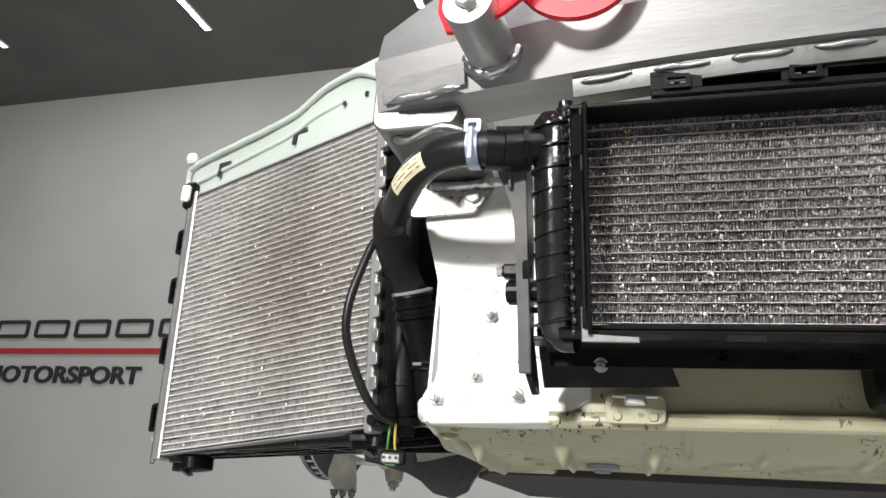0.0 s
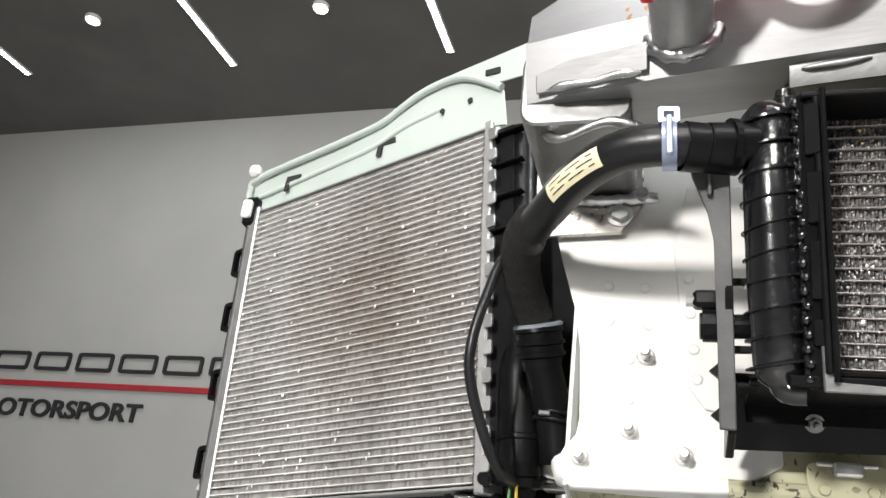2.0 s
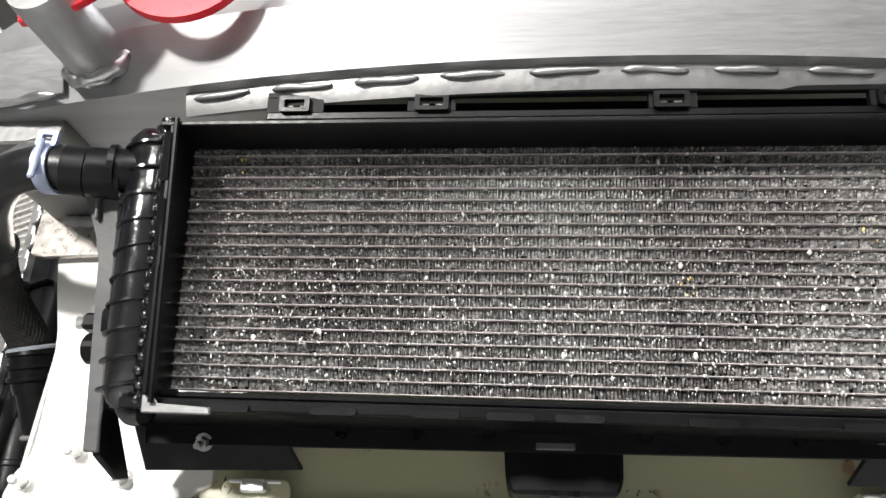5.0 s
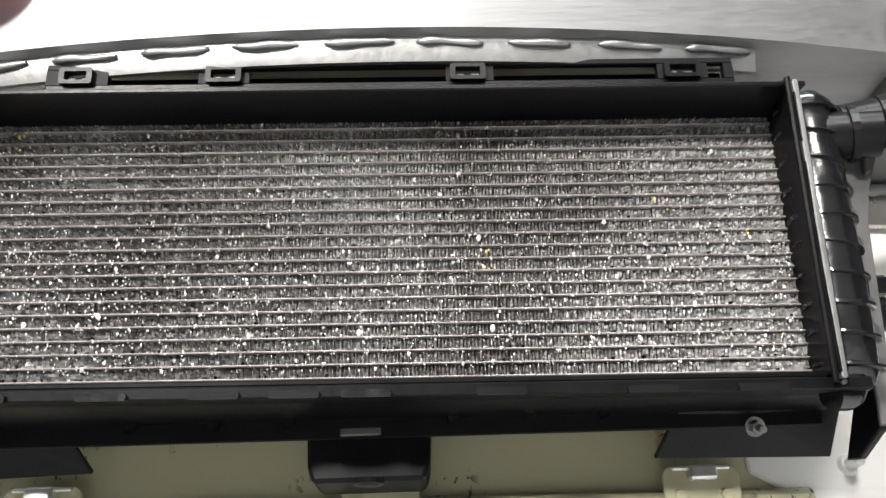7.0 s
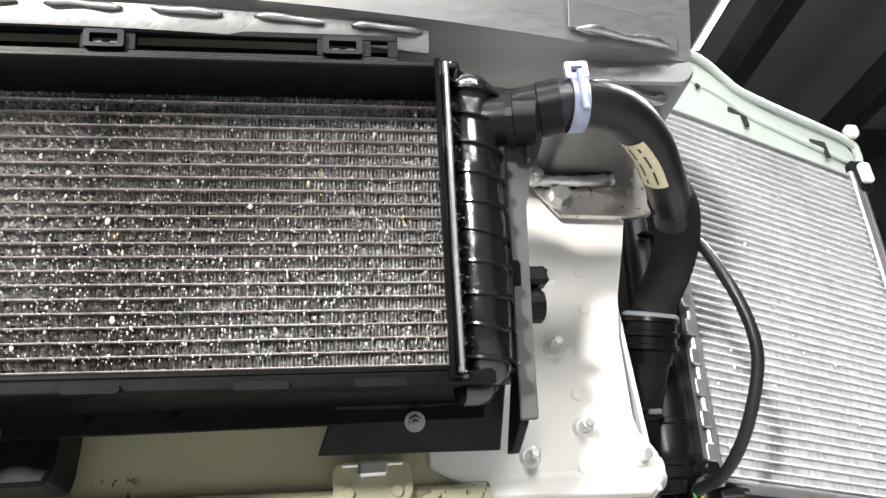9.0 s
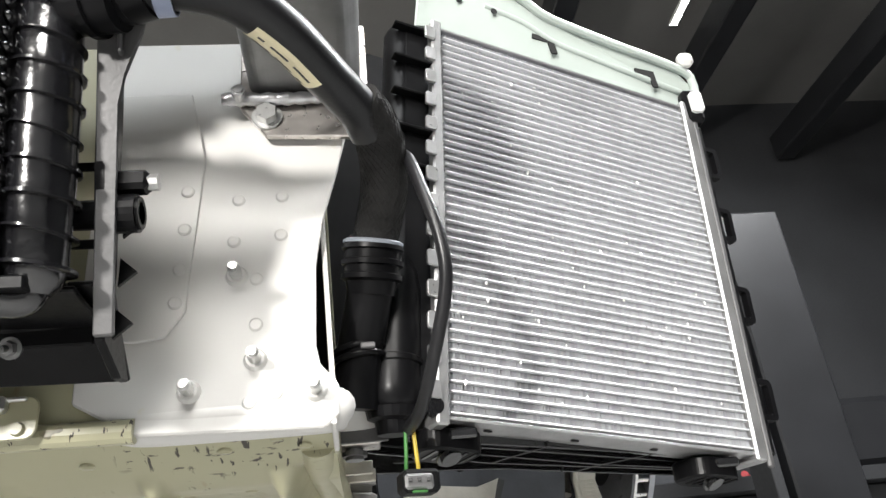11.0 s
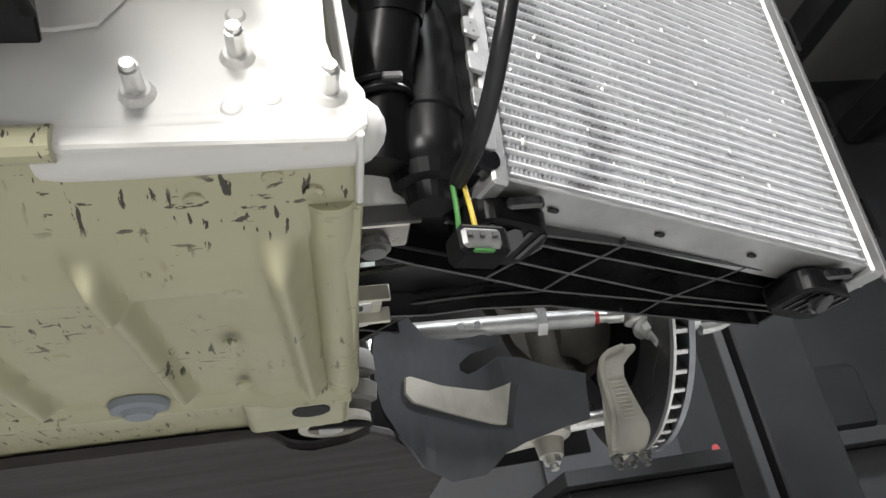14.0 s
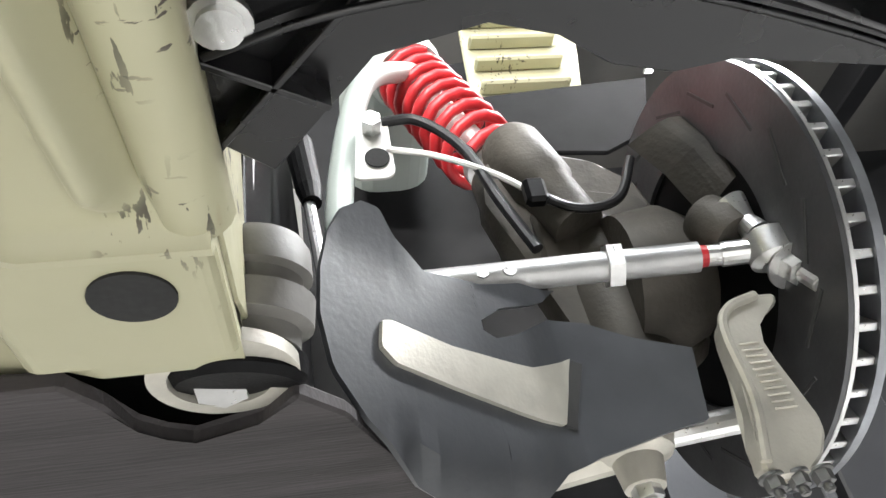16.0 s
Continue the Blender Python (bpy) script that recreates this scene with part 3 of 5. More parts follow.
def radiator_carrier():
    """Black plastic carrier below and beside the centre radiator."""
    car = thing("radiator_carrier", "black moulded plastic carrier under the centre radiator", "bracket")
    xl, xr = -0.346, 0.350
    for x in (xl, xr):
        sg = 1 if x > 0 else -1
        out = [(-0.157, 1.822), (-0.135, 1.83), (-0.115, 1.80), (-0.105, 1.75), (-0.088, 1.64), (-0.045, 1.595), (-0.062, 1.592), (-0.098, 1.604), (-0.128, 1.70)]
        side = part("side_plate", slab(out, 0.006, lambda a, b, d, x=x, sg=sg: V(x + sg * d, a, b), 0.001), BLACK, car)
        # grey puts the light that catches this edge into the colour
        part("flange", slab([(0, 1.606), (0.012, 1.606), (0.012, 1.745), (0.016, 1.765), (0.028, 1.792), (0.032, 1.812), (0, 1.812)], 0.004, lambda a, b, d, x=x, sg=sg: V(x + sg * a, -0.098 - 0.059 * (b - 1.606) / 0.216 - d, b), 0.001), GREY_LIT, side, "black front edge, the light on it painted in as grey")
        part("flange_rib", slab([(0.014, 1.775), (0.017, 1.775), (0.017, 1.815), (0.014, 1.815)], 0.006, lambda a, b, d, x=x, sg=sg: V(x + sg * a, -0.102 - 0.059 * (b - 1.606) / 0.216 - d, b), 0.0008), GREY_LIT, side)
        for k in range(3):
            z = 1.70 - 0.035 * k
            part("gusset", slab([(0.0, 0.0), (0.011, -0.010), (0.0, -0.020)], 0.003, lambda a, b, d, x=x, sg=sg, z=z: V(x + sg * (0.006 + a), -0.085 + d, z + b)), BLACK, side)
        # latch and round peg
        part("latch", box((x + sg * 0.014, -0.112, 1.704), (0.03, 0.014, 0.014), 0.003), BLACK, side)
        part("latch_tip", rod((x + sg * 0.026, -0.112, 1.704), (x + sg * 0.034, -0.112, 1.704), 0.0055, 8), STEEL, side)
        part("peg", rod((x - sg * 0.03, -0.108, 1.684), (x + sg * 0.024, -0.108, 1.684), 0.0095, 18, w=0.002), BLACK, side)
        part("peg_flange", rod((x + sg * 0.006, -0.108, 1.684), (x + sg * 0.024, -0.108, 1.684), 0.0125, 18, w=0.002), BLACK, side)
        part("web", box((x - sg * 0.014, -0.105, 1.722), (0.03, 0.004, 0.006), 0.001), BLACK, side)
        part("web", box((x - sg * 0.014, -0.100, 1.668), (0.03, 0.004, 0.006), 0.001), BLACK, side)
        part("web", box((x - sg * 0.008, -0.088, 1.640), (0.02, 0.03, 0.004), 0.001), BLACK, side)
        # foot panel with a bolt
        part("foot_panel", tapered_panel_mesh(((x, -0.078, 1.654), (x - sg * 0.115, -0.078, 1.650), (x - sg * 0.135, -0.022, 1.608), (x, -0.022, 1.605))), BLACK, side)
    part("cross_panel", tapered_panel_mesh(((xl + 0.01, -0.11, 1.640), (xr - 0.01, -0.11, 1.632), (xr - 0.01, -0.016, 1.628), (xl + 0.01, -0.016, 1.632))), BLACK, car)
    part("cross_face", tapered_panel_mesh(((-0.335, -0.060, 1.644), (0.335, -0.060, 1.641), (0.335, -0.056, 1.619), (-0.335, -0.056, 1.621))), BLACK_MATT, car)
    for x in (-0.172, -0.112, -0.058, 0.062, 0.118, 0.172):
        part("hole_rim", turned((x, -0.0655, 1.631), (x, -0.058, 1.631), [(0, 0.0045), (0.5, 0.0045), (0.6, 0.003), (1, 0.003)], 14), GLOSSY, car)
    # box in the middle
    bx = part("centre_box", slab([(-0.046, 1.640), (0.046, 1.640), (0.044, 1.60), (0.040, 1.590), (-0.040, 1.590), (-0.044, 1.60)], 0.05, lambda a, b, d: V(a, -0.055 + d, b), 0.003), BLACK_MATT, car)
    part("box_slot", box((-0.006, -0.056, 1.625), (0.03, 0.004, 0.006), 0.001), GREY_LIT, bx)
    part("box_boss", turned((0, -0.05, 1.592), (0, -0.05, 1.587), [(0, 0.012), (0.7, 0.011), (1, 0.006)], 18), BLACK, bx)
    for x, y, z in ((-0.285, -0.062, 1.622), (0.284, -0.062, 1.618)):
        bolt = thing("flange_bolt", "zinc flange bolt with washer on the black carrier", "bolt", "carrier bolts")
        hexnut(bolt, (x, y + 0.008, z + 0.002), (0, -0.85, -0.35), 0.0052, 0.006, material=CAN, stud=0.009, washer=0.0074)


def tapered_panel_mesh(corners, t=0.004):
    c = [V(*p) for p in corners]
    n = (c[1] - c[0]).cross(c[2] - c[0]).normalized() * t
    bm = bmesh.new()
    f, g = [bm.verts.new(p) for p in c], [bm.verts.new(p + n) for p in c]
    bm.faces.new(f), bm.faces.new(g[::-1])
    for k in range(len(c)):
        j = (k + 1) % len(c)
        bm.faces.new((f[k], f[j], g[j], g[k]))
    return bevel(bm, 0.001)


radiator_carrier()


# ---- crash beam ----
def beam_y(x):
    return -0.202 + 0.235 * x * x


def crash_beam():
    beam = thing("crash_beam", "bare aluminium bumper beam, curved and welded", "bumper beam")
    bm = bmesh.new()
    prof = [(0.0, 1.879), (-0.022, 1.928), (-0.014, 1.935), (-0.004, 2.01), (0.006, 2.018), (0.07, 2.018), (0.075, 2.01), (0.075, 1.888), (0.065, 1.879)]
    n = 40
    rows = []
    for k in range(n + 1):
        x = -0.512 + 1.03 * k / n
        cut = max(0, abs(x) - 0.44)
        rows.append([bm.verts.new((x, beam_y(x) + a, b - (cut * 0.5 if b > 1.95 else 0))) for a, b in prof])
    m = len(prof)
    for p, q in zip(rows, rows[1:]):
        for k in range(m):
            bm.faces.new((p[k], p[(k + 1) % m], q[(k + 1) % m], q[k]))
    bm.faces.new(rows[0][::-1]), bm.faces.new(rows[-1])
    part("beam", bm, ALU, beam, smooth=25)
    for dx, dz, r in ((0, 0, 0.006), (0.012, 0.006, 0.004), (-0.004, 0.010, 0.003)):
        x = -0.418 + dx
        part("rust_stain", slab([(r * random.uniform(0.6, 1.2) * math.cos(k * 0.7), r * random.uniform(0.5, 1.1) * math.sin(k * 0.7)) for k in range(9)], 0.0004, lambda a, b, d, x=x, dz=dz: V(x + a, beam_y(x) - 0.0128 - d + 0.09 * (dz + b), 1.938 + dz + b)), RUST, beam, "small brown rust stain")
    # welded flange strip under the beam
    bm = bmesh.new()
    rows = []
    for k in range(31):
        x = -0.30 + 0.6 * k / 30
        y = beam_y(x) + 0.03
        rows.append([bm.verts.new(v) for v in ((x, y - 0.021, 1.880), (x, y - 0.019, 1.872), (x, y - 0.013, 1.862), (x, y - 0.010, 1.862), (x, y + 0.01, 1.880))])
    for p, q in zip(rows, rows[1:]):
        for k in range(5):
            bm.faces.new((p[k], p[(k + 1) % 5], q[(k + 1) % 5], q[k]))
    part("lower_flange", bm, CAN, beam, smooth=30)
    for k in range(9):
        x = -0.292 + 0.067 * k
        ln = random.uniform(0.046, 0.056)
        pts = [(x + e * ln, beam_y(x + e * ln) + 0.0095 + random.uniform(-0.001, 0.001), 1.8735 + random.uniform(-0.001, 0.001)) for e in (0, 0.3, 0.6, 1)]
        part("weld_bead", tube(pts, 0.0034, 12, 6, lambda f: min(1, 0.2 + 6 * f, 0.2 + 6 * (1 - f)) * (0.9 + 0.12 * math.sin(7 * f + x * 30)) + 0.25 * max(0, f - 0.88) * 8), CAN, beam, "long dull weld bead", 80)
    for sg in (-1, 1):
        # patch welded over the joint at the beam's end
        x = sg * 0.452
        part("weld_patch", slab([(-0.050, -0.012), (0.045, -0.010), (0.045, 0.016), (-0.020, 0.014), (-0.050, 0.006)], 0.002, lambda a, b, d, x=x, sg=sg: V(x + sg * -a, beam_y(x - sg * a) - 0.0105 - d - (b * 0.4), 1.892 + b * 0.8), 0.0006), ALU, beam)
        pts = [(x + sg * (0.04 - 0.02 * k), beam_y(x + sg * (0.04 - 0.02 * k)) - 0.012, 1.880 + 0.002 * (k % 2)) for k in range(5)]
        part("weld_bead", tube(pts, 0.0042, 10, 6, lambda f: min(1, 0.3 + 5 * f, 0.3 + 5 * (1 - f)) * (0.85 + 0.18 * math.sin(9 * f))), WELD, beam, "lumpy weld bead", 60)
        # crush can behind the beam with its foot plate
        can = part("crush_can", slab(rounded(-0.047, -0.036, 0.050, 0.045, 0.016), 0.15, lambda a, b, d, sg=sg: V(sg * (0.468 + a), -0.14 + d, 1.893 + b), 0.002), CAN, beam, "box-section crush can")
        part("weld_bead", tube([(sg * 0.40, -0.135, 1.845), (sg * 0.44, -0.14, 1.856), (sg * 0.48, -0.13, 1.848), (sg * 0.50, -0.12, 1.86)], 0.005, 10, 8, lambda f: min(1, 0.3 + 5 * f, 0.3 + 5 * (1 - f)) * (0.85 + 0.18 * math.sin(8 * f))), WELD, can, "", 60)
        foot = part("foot_plate", slab([(-0.076, 0.10), (0.034, 0.10), (0.034, 0.010), (0.012, -0.021), (-0.060, -0.024), (-0.076, -0.020)], 0.006, lambda a, b, d, sg=sg: V(sg * (0.448 - a), 0.006 - d, 1.838 + b), 0.001), PLATE_STEEL, beam, "heat-tinted steel foot plate")
        hexnut(foot, (sg * 0.437, 0.0, 1.836), (0, -1, 0), 0.0095, 0.008, "bolt_head", STEEL, 0.0, 0.013)
        part("lug", rod((sg * 0.415, 0.0, 1.852), (sg * 0.415, -0.02, 1.852), 0.006, 12, w=0.002), ALU_RAW, foot)
        part("weld_bead", tube([(sg * 0.40, -0.006, 1.852), (sg * 0.45, -0.008, 1.849), (sg * 0.49, -0.006, 1.852)], 0.006, 10, 8, lambda f: 0.8 + 0.3 * math.sin(20 * f) ** 2), WELD, foot, "", 60)
    return beam


crash_beam()


def tow_eye():
    """Tubular stub on the beam with a red tow ring bolted through it."""
    eye = thing("tow_loop", "red flat tow ring bolted to a welded aluminium stub tube", "tow hook")
    base, tip = V(-0.378, -0.172, 1.912), V(-0.384, -0.262, 1.912)
    st = part("stub_tube", turned(base, tip, [(0, 0.0245), (0.9, 0.0245), (1, 0.0235)], 28), ALU_RAW, eye, "", 40)
    part("weld_ring", tube([base + V(0.027 * math.cos(a), -0.006 - 0.008 * math.cos(a + 1), 0.027 * math.sin(a)) for a in [k * math.pi / 6 for k in range(13)]], 0.0065, 10, 3, lambda f: 0.75 + 0.35 * math.sin(40 * f) ** 2), WELD, st, "lumpy weld ring", 60)
    o, i = ring_xy(0.060, 0.060, 40, (-0.289, 1.962)), ring_xy(0.044, 0.044, 40, (-0.289, 1.962))
    part("ring", frame_slab(o, i, 0.007, lambda a, b, d: V(a, -0.236 - d - 0.15 * (b - 1.962), b)), RED, eye, "red powder-coated flat ring", 40)
    part("lug", slab([(-0.42, 1.925), (-0.41, 1.90), (-0.385, 1.893), (-0.35, 1.905), (-0.325, 1.925), (-0.34, 1.96), (-0.36, 1.985), (-0.42, 1.98)], 0.007, lambda a, b, d: V(a, -0.246 - d - 0.25 * min(0.0, a + 0.35), b), 0.001), RED, eye)
    hexnut(eye, (-0.384, -0.262, 1.914), (0, -1, -0.15), 0.0115, 0.012, "bolt_head", STEEL, 0.0, 0.014)


tow_eye()


# ---- body shell ----
def body_shell():
    tub = thing("body_shell", "white and cream painted sheet-metal front body shell, scuffed underneath", "car body")
    for sg in (-1, 1):
        out = [(0.30, 1.60), (0.345, 1.574), (0.478, 1.570), (0.488, 1.578), (0.489, 1.600), (0.484, 1.609), (0.474, 1.617), (0.471, 1.632), (0.474, 1.70), (0.480, 1.74), (0.494, 1.79), (0.504, 1.83), (0.504, 1.93), (0.30, 1.93)]
        rail = part("front_plate", slab(out, 0.006, lambda a, b, d, sg=sg: V(sg * a, 0.012 + d, b), 0.0015), WHITE, tub, "white painted end plate with studs and spot welds")
        part("doubler", slab([(0.30, 1.87), (0.372, 1.87), (0.386, 1.80), (0.378, 1.70), (0.376, 1.665), (0.362, 1.645), (0.342, 1.642), (0.30, 1.645)], 0.003, lambda a, b, d, sg=sg: V(sg * a, 0.0085 + d, b), 0.001), WHITE, rail)
        for x, z in ((0.413, 1.762), (0.448, 1.764), (0.410, 1.724), (0.447, 1.728), (0.428, 1.690), (0.428, 1.652), (0.424, 1.592), (0.372, 1.735), (0.37, 1.70), (0.368, 1.672), (0.373, 1.77), (0.443, 1.598)):
            part("spot_weld", turned((sg * x, 0.0125 if x > 0.38 else 0.009, z), (sg * x, 0.0105 if x > 0.38 else 0.007, z), [(0, 0.0056), (0.5, 0.0054), (1, 0.004)], 14), WHITE, rail)
        for x, z in ((0.413, 1.693), (0.428, 1.624), (0.381, 1.603), (0.4715, 1.598)):
            part("stud_base", turned((sg * x, 0.012, z), (sg * x, 0.008, z), [(0, 0.009), (1, 0.0068)], 16), WHITE, rail)
            part("stud", turned((sg * x, 0.012, z), (sg * x, -0.010, z), [(0, 0.0048), (0.85, 0.0048), (0.87, 0.0036), (1, 0.0034)], 12), STEEL, rail, "grey weld stud")
        part("rolled_edge", tube([(sg * 0.335, 0.030, 1.590), (sg * 0.36, 0.029, 1.587), (sg * 0.47, 0.029, 1.587), (sg * 0.484, 0.031, 1.589)], 0.0175, 16, 6), WHITE, rail, "", 60)
        # outer side of the rail and its rear box
        deep = lambda a, b, d, sg=sg: V(sg * (0.482 + d) if b < 1.64 else sg * (0.472 + d), a, b)
        part("rail_front", slab([(0.012, 1.572), (0.06, 1.562), (0.06, 1.93), (0.02, 1.93), (0.02, 1.60)], 0.004, deep, 0.001), WHITE, tub)
        part("rail_side", slab([(0.061, 1.562), (0.40, 1.556), (0.44, 1.57), (0.44, 1.95), (0.10, 1.95), (0.061, 1.94)], 0.004, deep, 0.001), CREAM, tub)
        part("rail_roll", tube([(sg * 0.469, 0.062, 1.572), (sg * 0.470, 0.10, 1.564), (sg * 0.474, 0.22, 1.561), (sg * 0.478, 0.345, 1.560)], 0.0145, 16, 6), CREAM, tub, "rounded lower edge of the rail", 60)
        part("end_box", slab(rounded(0.392, 1.546, 0.484, 1.572, 0.008), 0.085, lambda a, b, d, sg=sg: V(sg * a, 0.345 + d, b), 0.002), CREAM, tub)
    # underside with pressed beads
    bm = bmesh.new()
    nx, ny = 400, 100
    grid = []

    def bead(u, w):
        return max(0.0, 1 - (u / w) ** 2) ** 1.5 if abs(u) < w else 0.0
    for j in range(ny + 1):
        row = []
        for i in range(nx + 1):
            x = -0.484 + 0.968 * i / nx
            y = 0.020 + 0.425 * j / ny
            z = 1.550 + 0.034 * min(1.0, max(0.0, 1 - (y - 0.02) / 0.085)) ** 1.3
            along = min(1, max(0, (y - 0.075) / 0.02)) * min(1, max(0, (0.33 - y) / 0.02))
            ax = abs(x)
            for c in (0.446, 0.347, 0.245):
                z -= 0.015 * bead(ax - c - (y - 0.2) * 0.06, 0.011) * along
            z += 0.009 * bead(ax - 0.4640 - (y - 0.2) * 0.06, 0.009) * along
            z += 0.007 * min(1, max(0, (y - 0.13 - 0.06 * (ax > 0.36) * 0) / 0.01)) * (1 if ax < 0.40 else max(0, 1 - (ax - 0.40) / 0.02))
            for c in (0.05, 0.15):
                z -= 0.007 * bead(ax - c - (y - 0.2) * 0.25, 0.009) * along
            z -= 0.010 * bead(y - 0.345, 0.007)
            if ax < 0.33:
                z -= 0.004 * bead(ax - 0.205, 0.006) * (1 if y < 0.2 else 0)
            row.append(bm.verts.new((x, y, z)))
        grid.append(row)
    for a, b in zip(grid, grid[1:]):
        for i in range(nx):
            bm.faces.new((a[i], a[i + 1], b[i + 1], b[i]))
    ug = bmesh.ops.extrude_face_region(bm, geom=list(bm.faces))
    for v in ug["geom"]:
        if isinstance(v, bmesh.types.BMVert):
            v.co.z += 0.012
    part("floor_pan", bm, CREAM, tub, "cream painted floor pan with beads, black scuffs and rubbed patches", 50)
    part("front_wall", tapered_panel_mesh(((-0.34, 0.016, 1.93), (0.34, 0.016, 1.93), (0.34, 0.016, 1.574), (-0.34, 0.016, 1.574)), 0.006), CREAM, tub)
    part("front_lip", tube([(-0.345, 0.014, 1.578), (0, 0.012, 1.580), (0.345, 0.014, 1.578)], 0.009, 12, 12), CREAM, tub)
    for sg in (-1, 1):
        for k, (x, y) in enumerate(((0.40, 0.055), (0.46, 0.055), (0.44, 0.045), (0.41, 0.13), (0.40, 0.21), (0.395, 0.28), (0.30, 0.06), (0.29, 0.22), (0.40, 0.30), (0.47, 0.13))):
            zw = 1.550 + 0.034 * max(0.0, 1 - (y - 0.02) / 0.085) ** 1.3 + (0.007 if y > 0.14 and x < 0.40 else 0)
            part("spot_weld", turned((sg * x, y, zw + 0.002), (sg * x, y, zw - 0.0012), [(0, 0.0062), (0.6, 0.006), (1, 0.004)], 14), CREAM, tub)
        # round plug, and a flat dark disc that paints a drain opening's shade
        part("plug", turned((sg * 0.315, 0.335, 1.556), (sg * 0.315, 0.335, 1.545), [(0, 0.024), (0.5, 0.022), (0.6, 0.014), (1, 0.011)], 24), BLUEGREY, tub, "grey plug in the floor pan", 30)
        part("drain_shade", turned((sg * 0.45, 0.375, 1.5465), (sg * 0.45, 0.375, 1.5445), [(0, 0.0165), (1, 0.0165)], 24), SHADE, tub, "flat dark disc painted as the shade in a drain opening")
        # spring nut clips on the front lip
        for x in (0.255, 0.005 if sg > 0 else 0.5):
            if x > 0.4:
                continue
            c = part("nut_tab", slab(rounded(-0.03, -0.014, 0.03, 0.016, 0.008), 0.003, lambda a, b, d, sg=sg, x=x: V(sg * x + a, 0.000 - d, 1.588 + b), 0.0008), CREAM, tub)
            part("spring_nut", box((sg * x, -0.008, 1.597), (0.022, 0.01, 0.011), 0.002), STEEL, c)
            part("spring_wing", box((sg * x, -0.006, 1.601), (0.046, 0.004, 0.003), 0.001), STEEL, c)
            for e in (-0.018, 0.018):
                part("spot_weld", turned((sg * x + e, -0.003, 1.581), (sg * x + e, -0.006, 1.581), [(0, 0.005), (1, 0.004)], 12), CREAM, c)
    # inner wing behind the strut
    for sg in (-1, 1):
        part("inner_wing", tapered_panel_mesh(((sg * 0.485, 0.44, 1.60), (sg * 0.485, 0.44, 2.10), (sg * 0.50, 1.25, 2.10), (sg * 0.50, 1.25, 1.62)), 0.006), BLACK_MATT, tub)
        # added black screen: hides the bright wall and paints the arch's darkness
        part("wheel_house_screen", tapered_panel_mesh(((sg * 0.50, 1.20, 1.62), (sg * 0.98, 1.15, 1.62), (sg * 0.98, 1.15, 2.6), (sg * 0.50, 1.20, 2.6)), 0.006), BLACK_MATT, tub)
        part("wing_stay", tube([(sg * 0.540, 0.69, 1.70), (sg * 0.547, 0.70, 1.86), (sg * 0.578, 0.72, 2.02), (sg * 0.615, 0.75, 2.10), (sg * 0.70, 0.82, 2.18)], 0.014, 12), MINT, tub, "", 60)
        part("pillar", slab([(0.447, 1.735), (0.487, 1.735), (0.485, 1.66), (0.471, 1.652), (0.469, 1.597), (0.455, 1.60), (0.447, 1.69)], 0.004, lambda a, b, d, sg=sg: V(sg * a, 0.478 + d, b), 0.001), WHITE, tub)
    part("strut_tower", slab(rounded(0.58, 2.19, 0.72, 2.42, 0.05), 0.25, lambda a, b, d: V(a, 0.82 + d + 0.2 * (b - 2.1), b), 0.01), MINT, tub)
    part("tower_plate", slab([(0.80, 2.27), (1.0, 2.30), (1.06, 2.62), (0.82, 2.62)], 0.01, lambda a, b, d: V(a, 1.0 + d, b), 0.003), CREAM, tub)
    for k in range(4):
        part("tower_rib", box((0.90, 0.985, 2.33 + 0.06 * k), (0.16, 0.03, 0.012), 0.004), CREAM, tub)
    part("liner_panel", slab([(0.80, 2.27), (1.10, 2.30), (1.06, 2.17), (0.98, 2.13), (0.86, 2.14)], 0.01, lambda a, b, d: V(a, 0.95 + d, b), 0.003), BLACK_MATT, tub)
    return tub


body_shell()

tray = thing("undertray", "worn black fibre undertray with ragged edge under the car", "undertray")
part("panel", slab([(-0.50, 0.432), (-0.2, 0.437), (0.1, 0.433), (0.36, 0.435), (0.405, 0.438), (0.418, 0.462), (0.424, 0.492), (0.436, 0.506), (0.45, 0.515), (0.485, 0.50), (0.505, 0.47), (0.53, 0.50), (0.56, 0.58), (0.62, 0.66), (0.62, 1.5), (-0.62, 1.5), (-0.56, 0.6)], 0.01, lambda a, b, d: V(a, b, 1.543 + d), 0.002), FELT, tray)
# Black plate added above the tray so no bright wall shows through the gap.
part("gap_blocker", slab([(-0.48, 0.435), (0.50, 0.435), (0.50, 0.60), (0.46, 0.9), (-0.46, 0.9)], 0.006, lambda a, b, d: V(a, b, 1.580 + d), 0.001), BLACK_MATT, tray)


# ---- side radiators ----
SIDE = {
    -1: ((-0.576, 0.084, 1.577), (-0.987, 0.234, 1.540), (-0.602, 0.094, 2.012)),
    1: ((0.567, 0.082, 1.593), (0.901, 0.202, 1.559), (0.603, 0.096, 2.022)),
}


def side_frame(sg):
    o, a, b = (V(*p) for p in SIDE[sg])
    u, v = (a - o).normalized(), (b - o).normalized()
    n = u.cross(v).normalized()
    if n.y < 0:
        n = -n
    return (lambda s, d, h: o + u * s + n * d + v * h), (a - o).length, (b - o).length


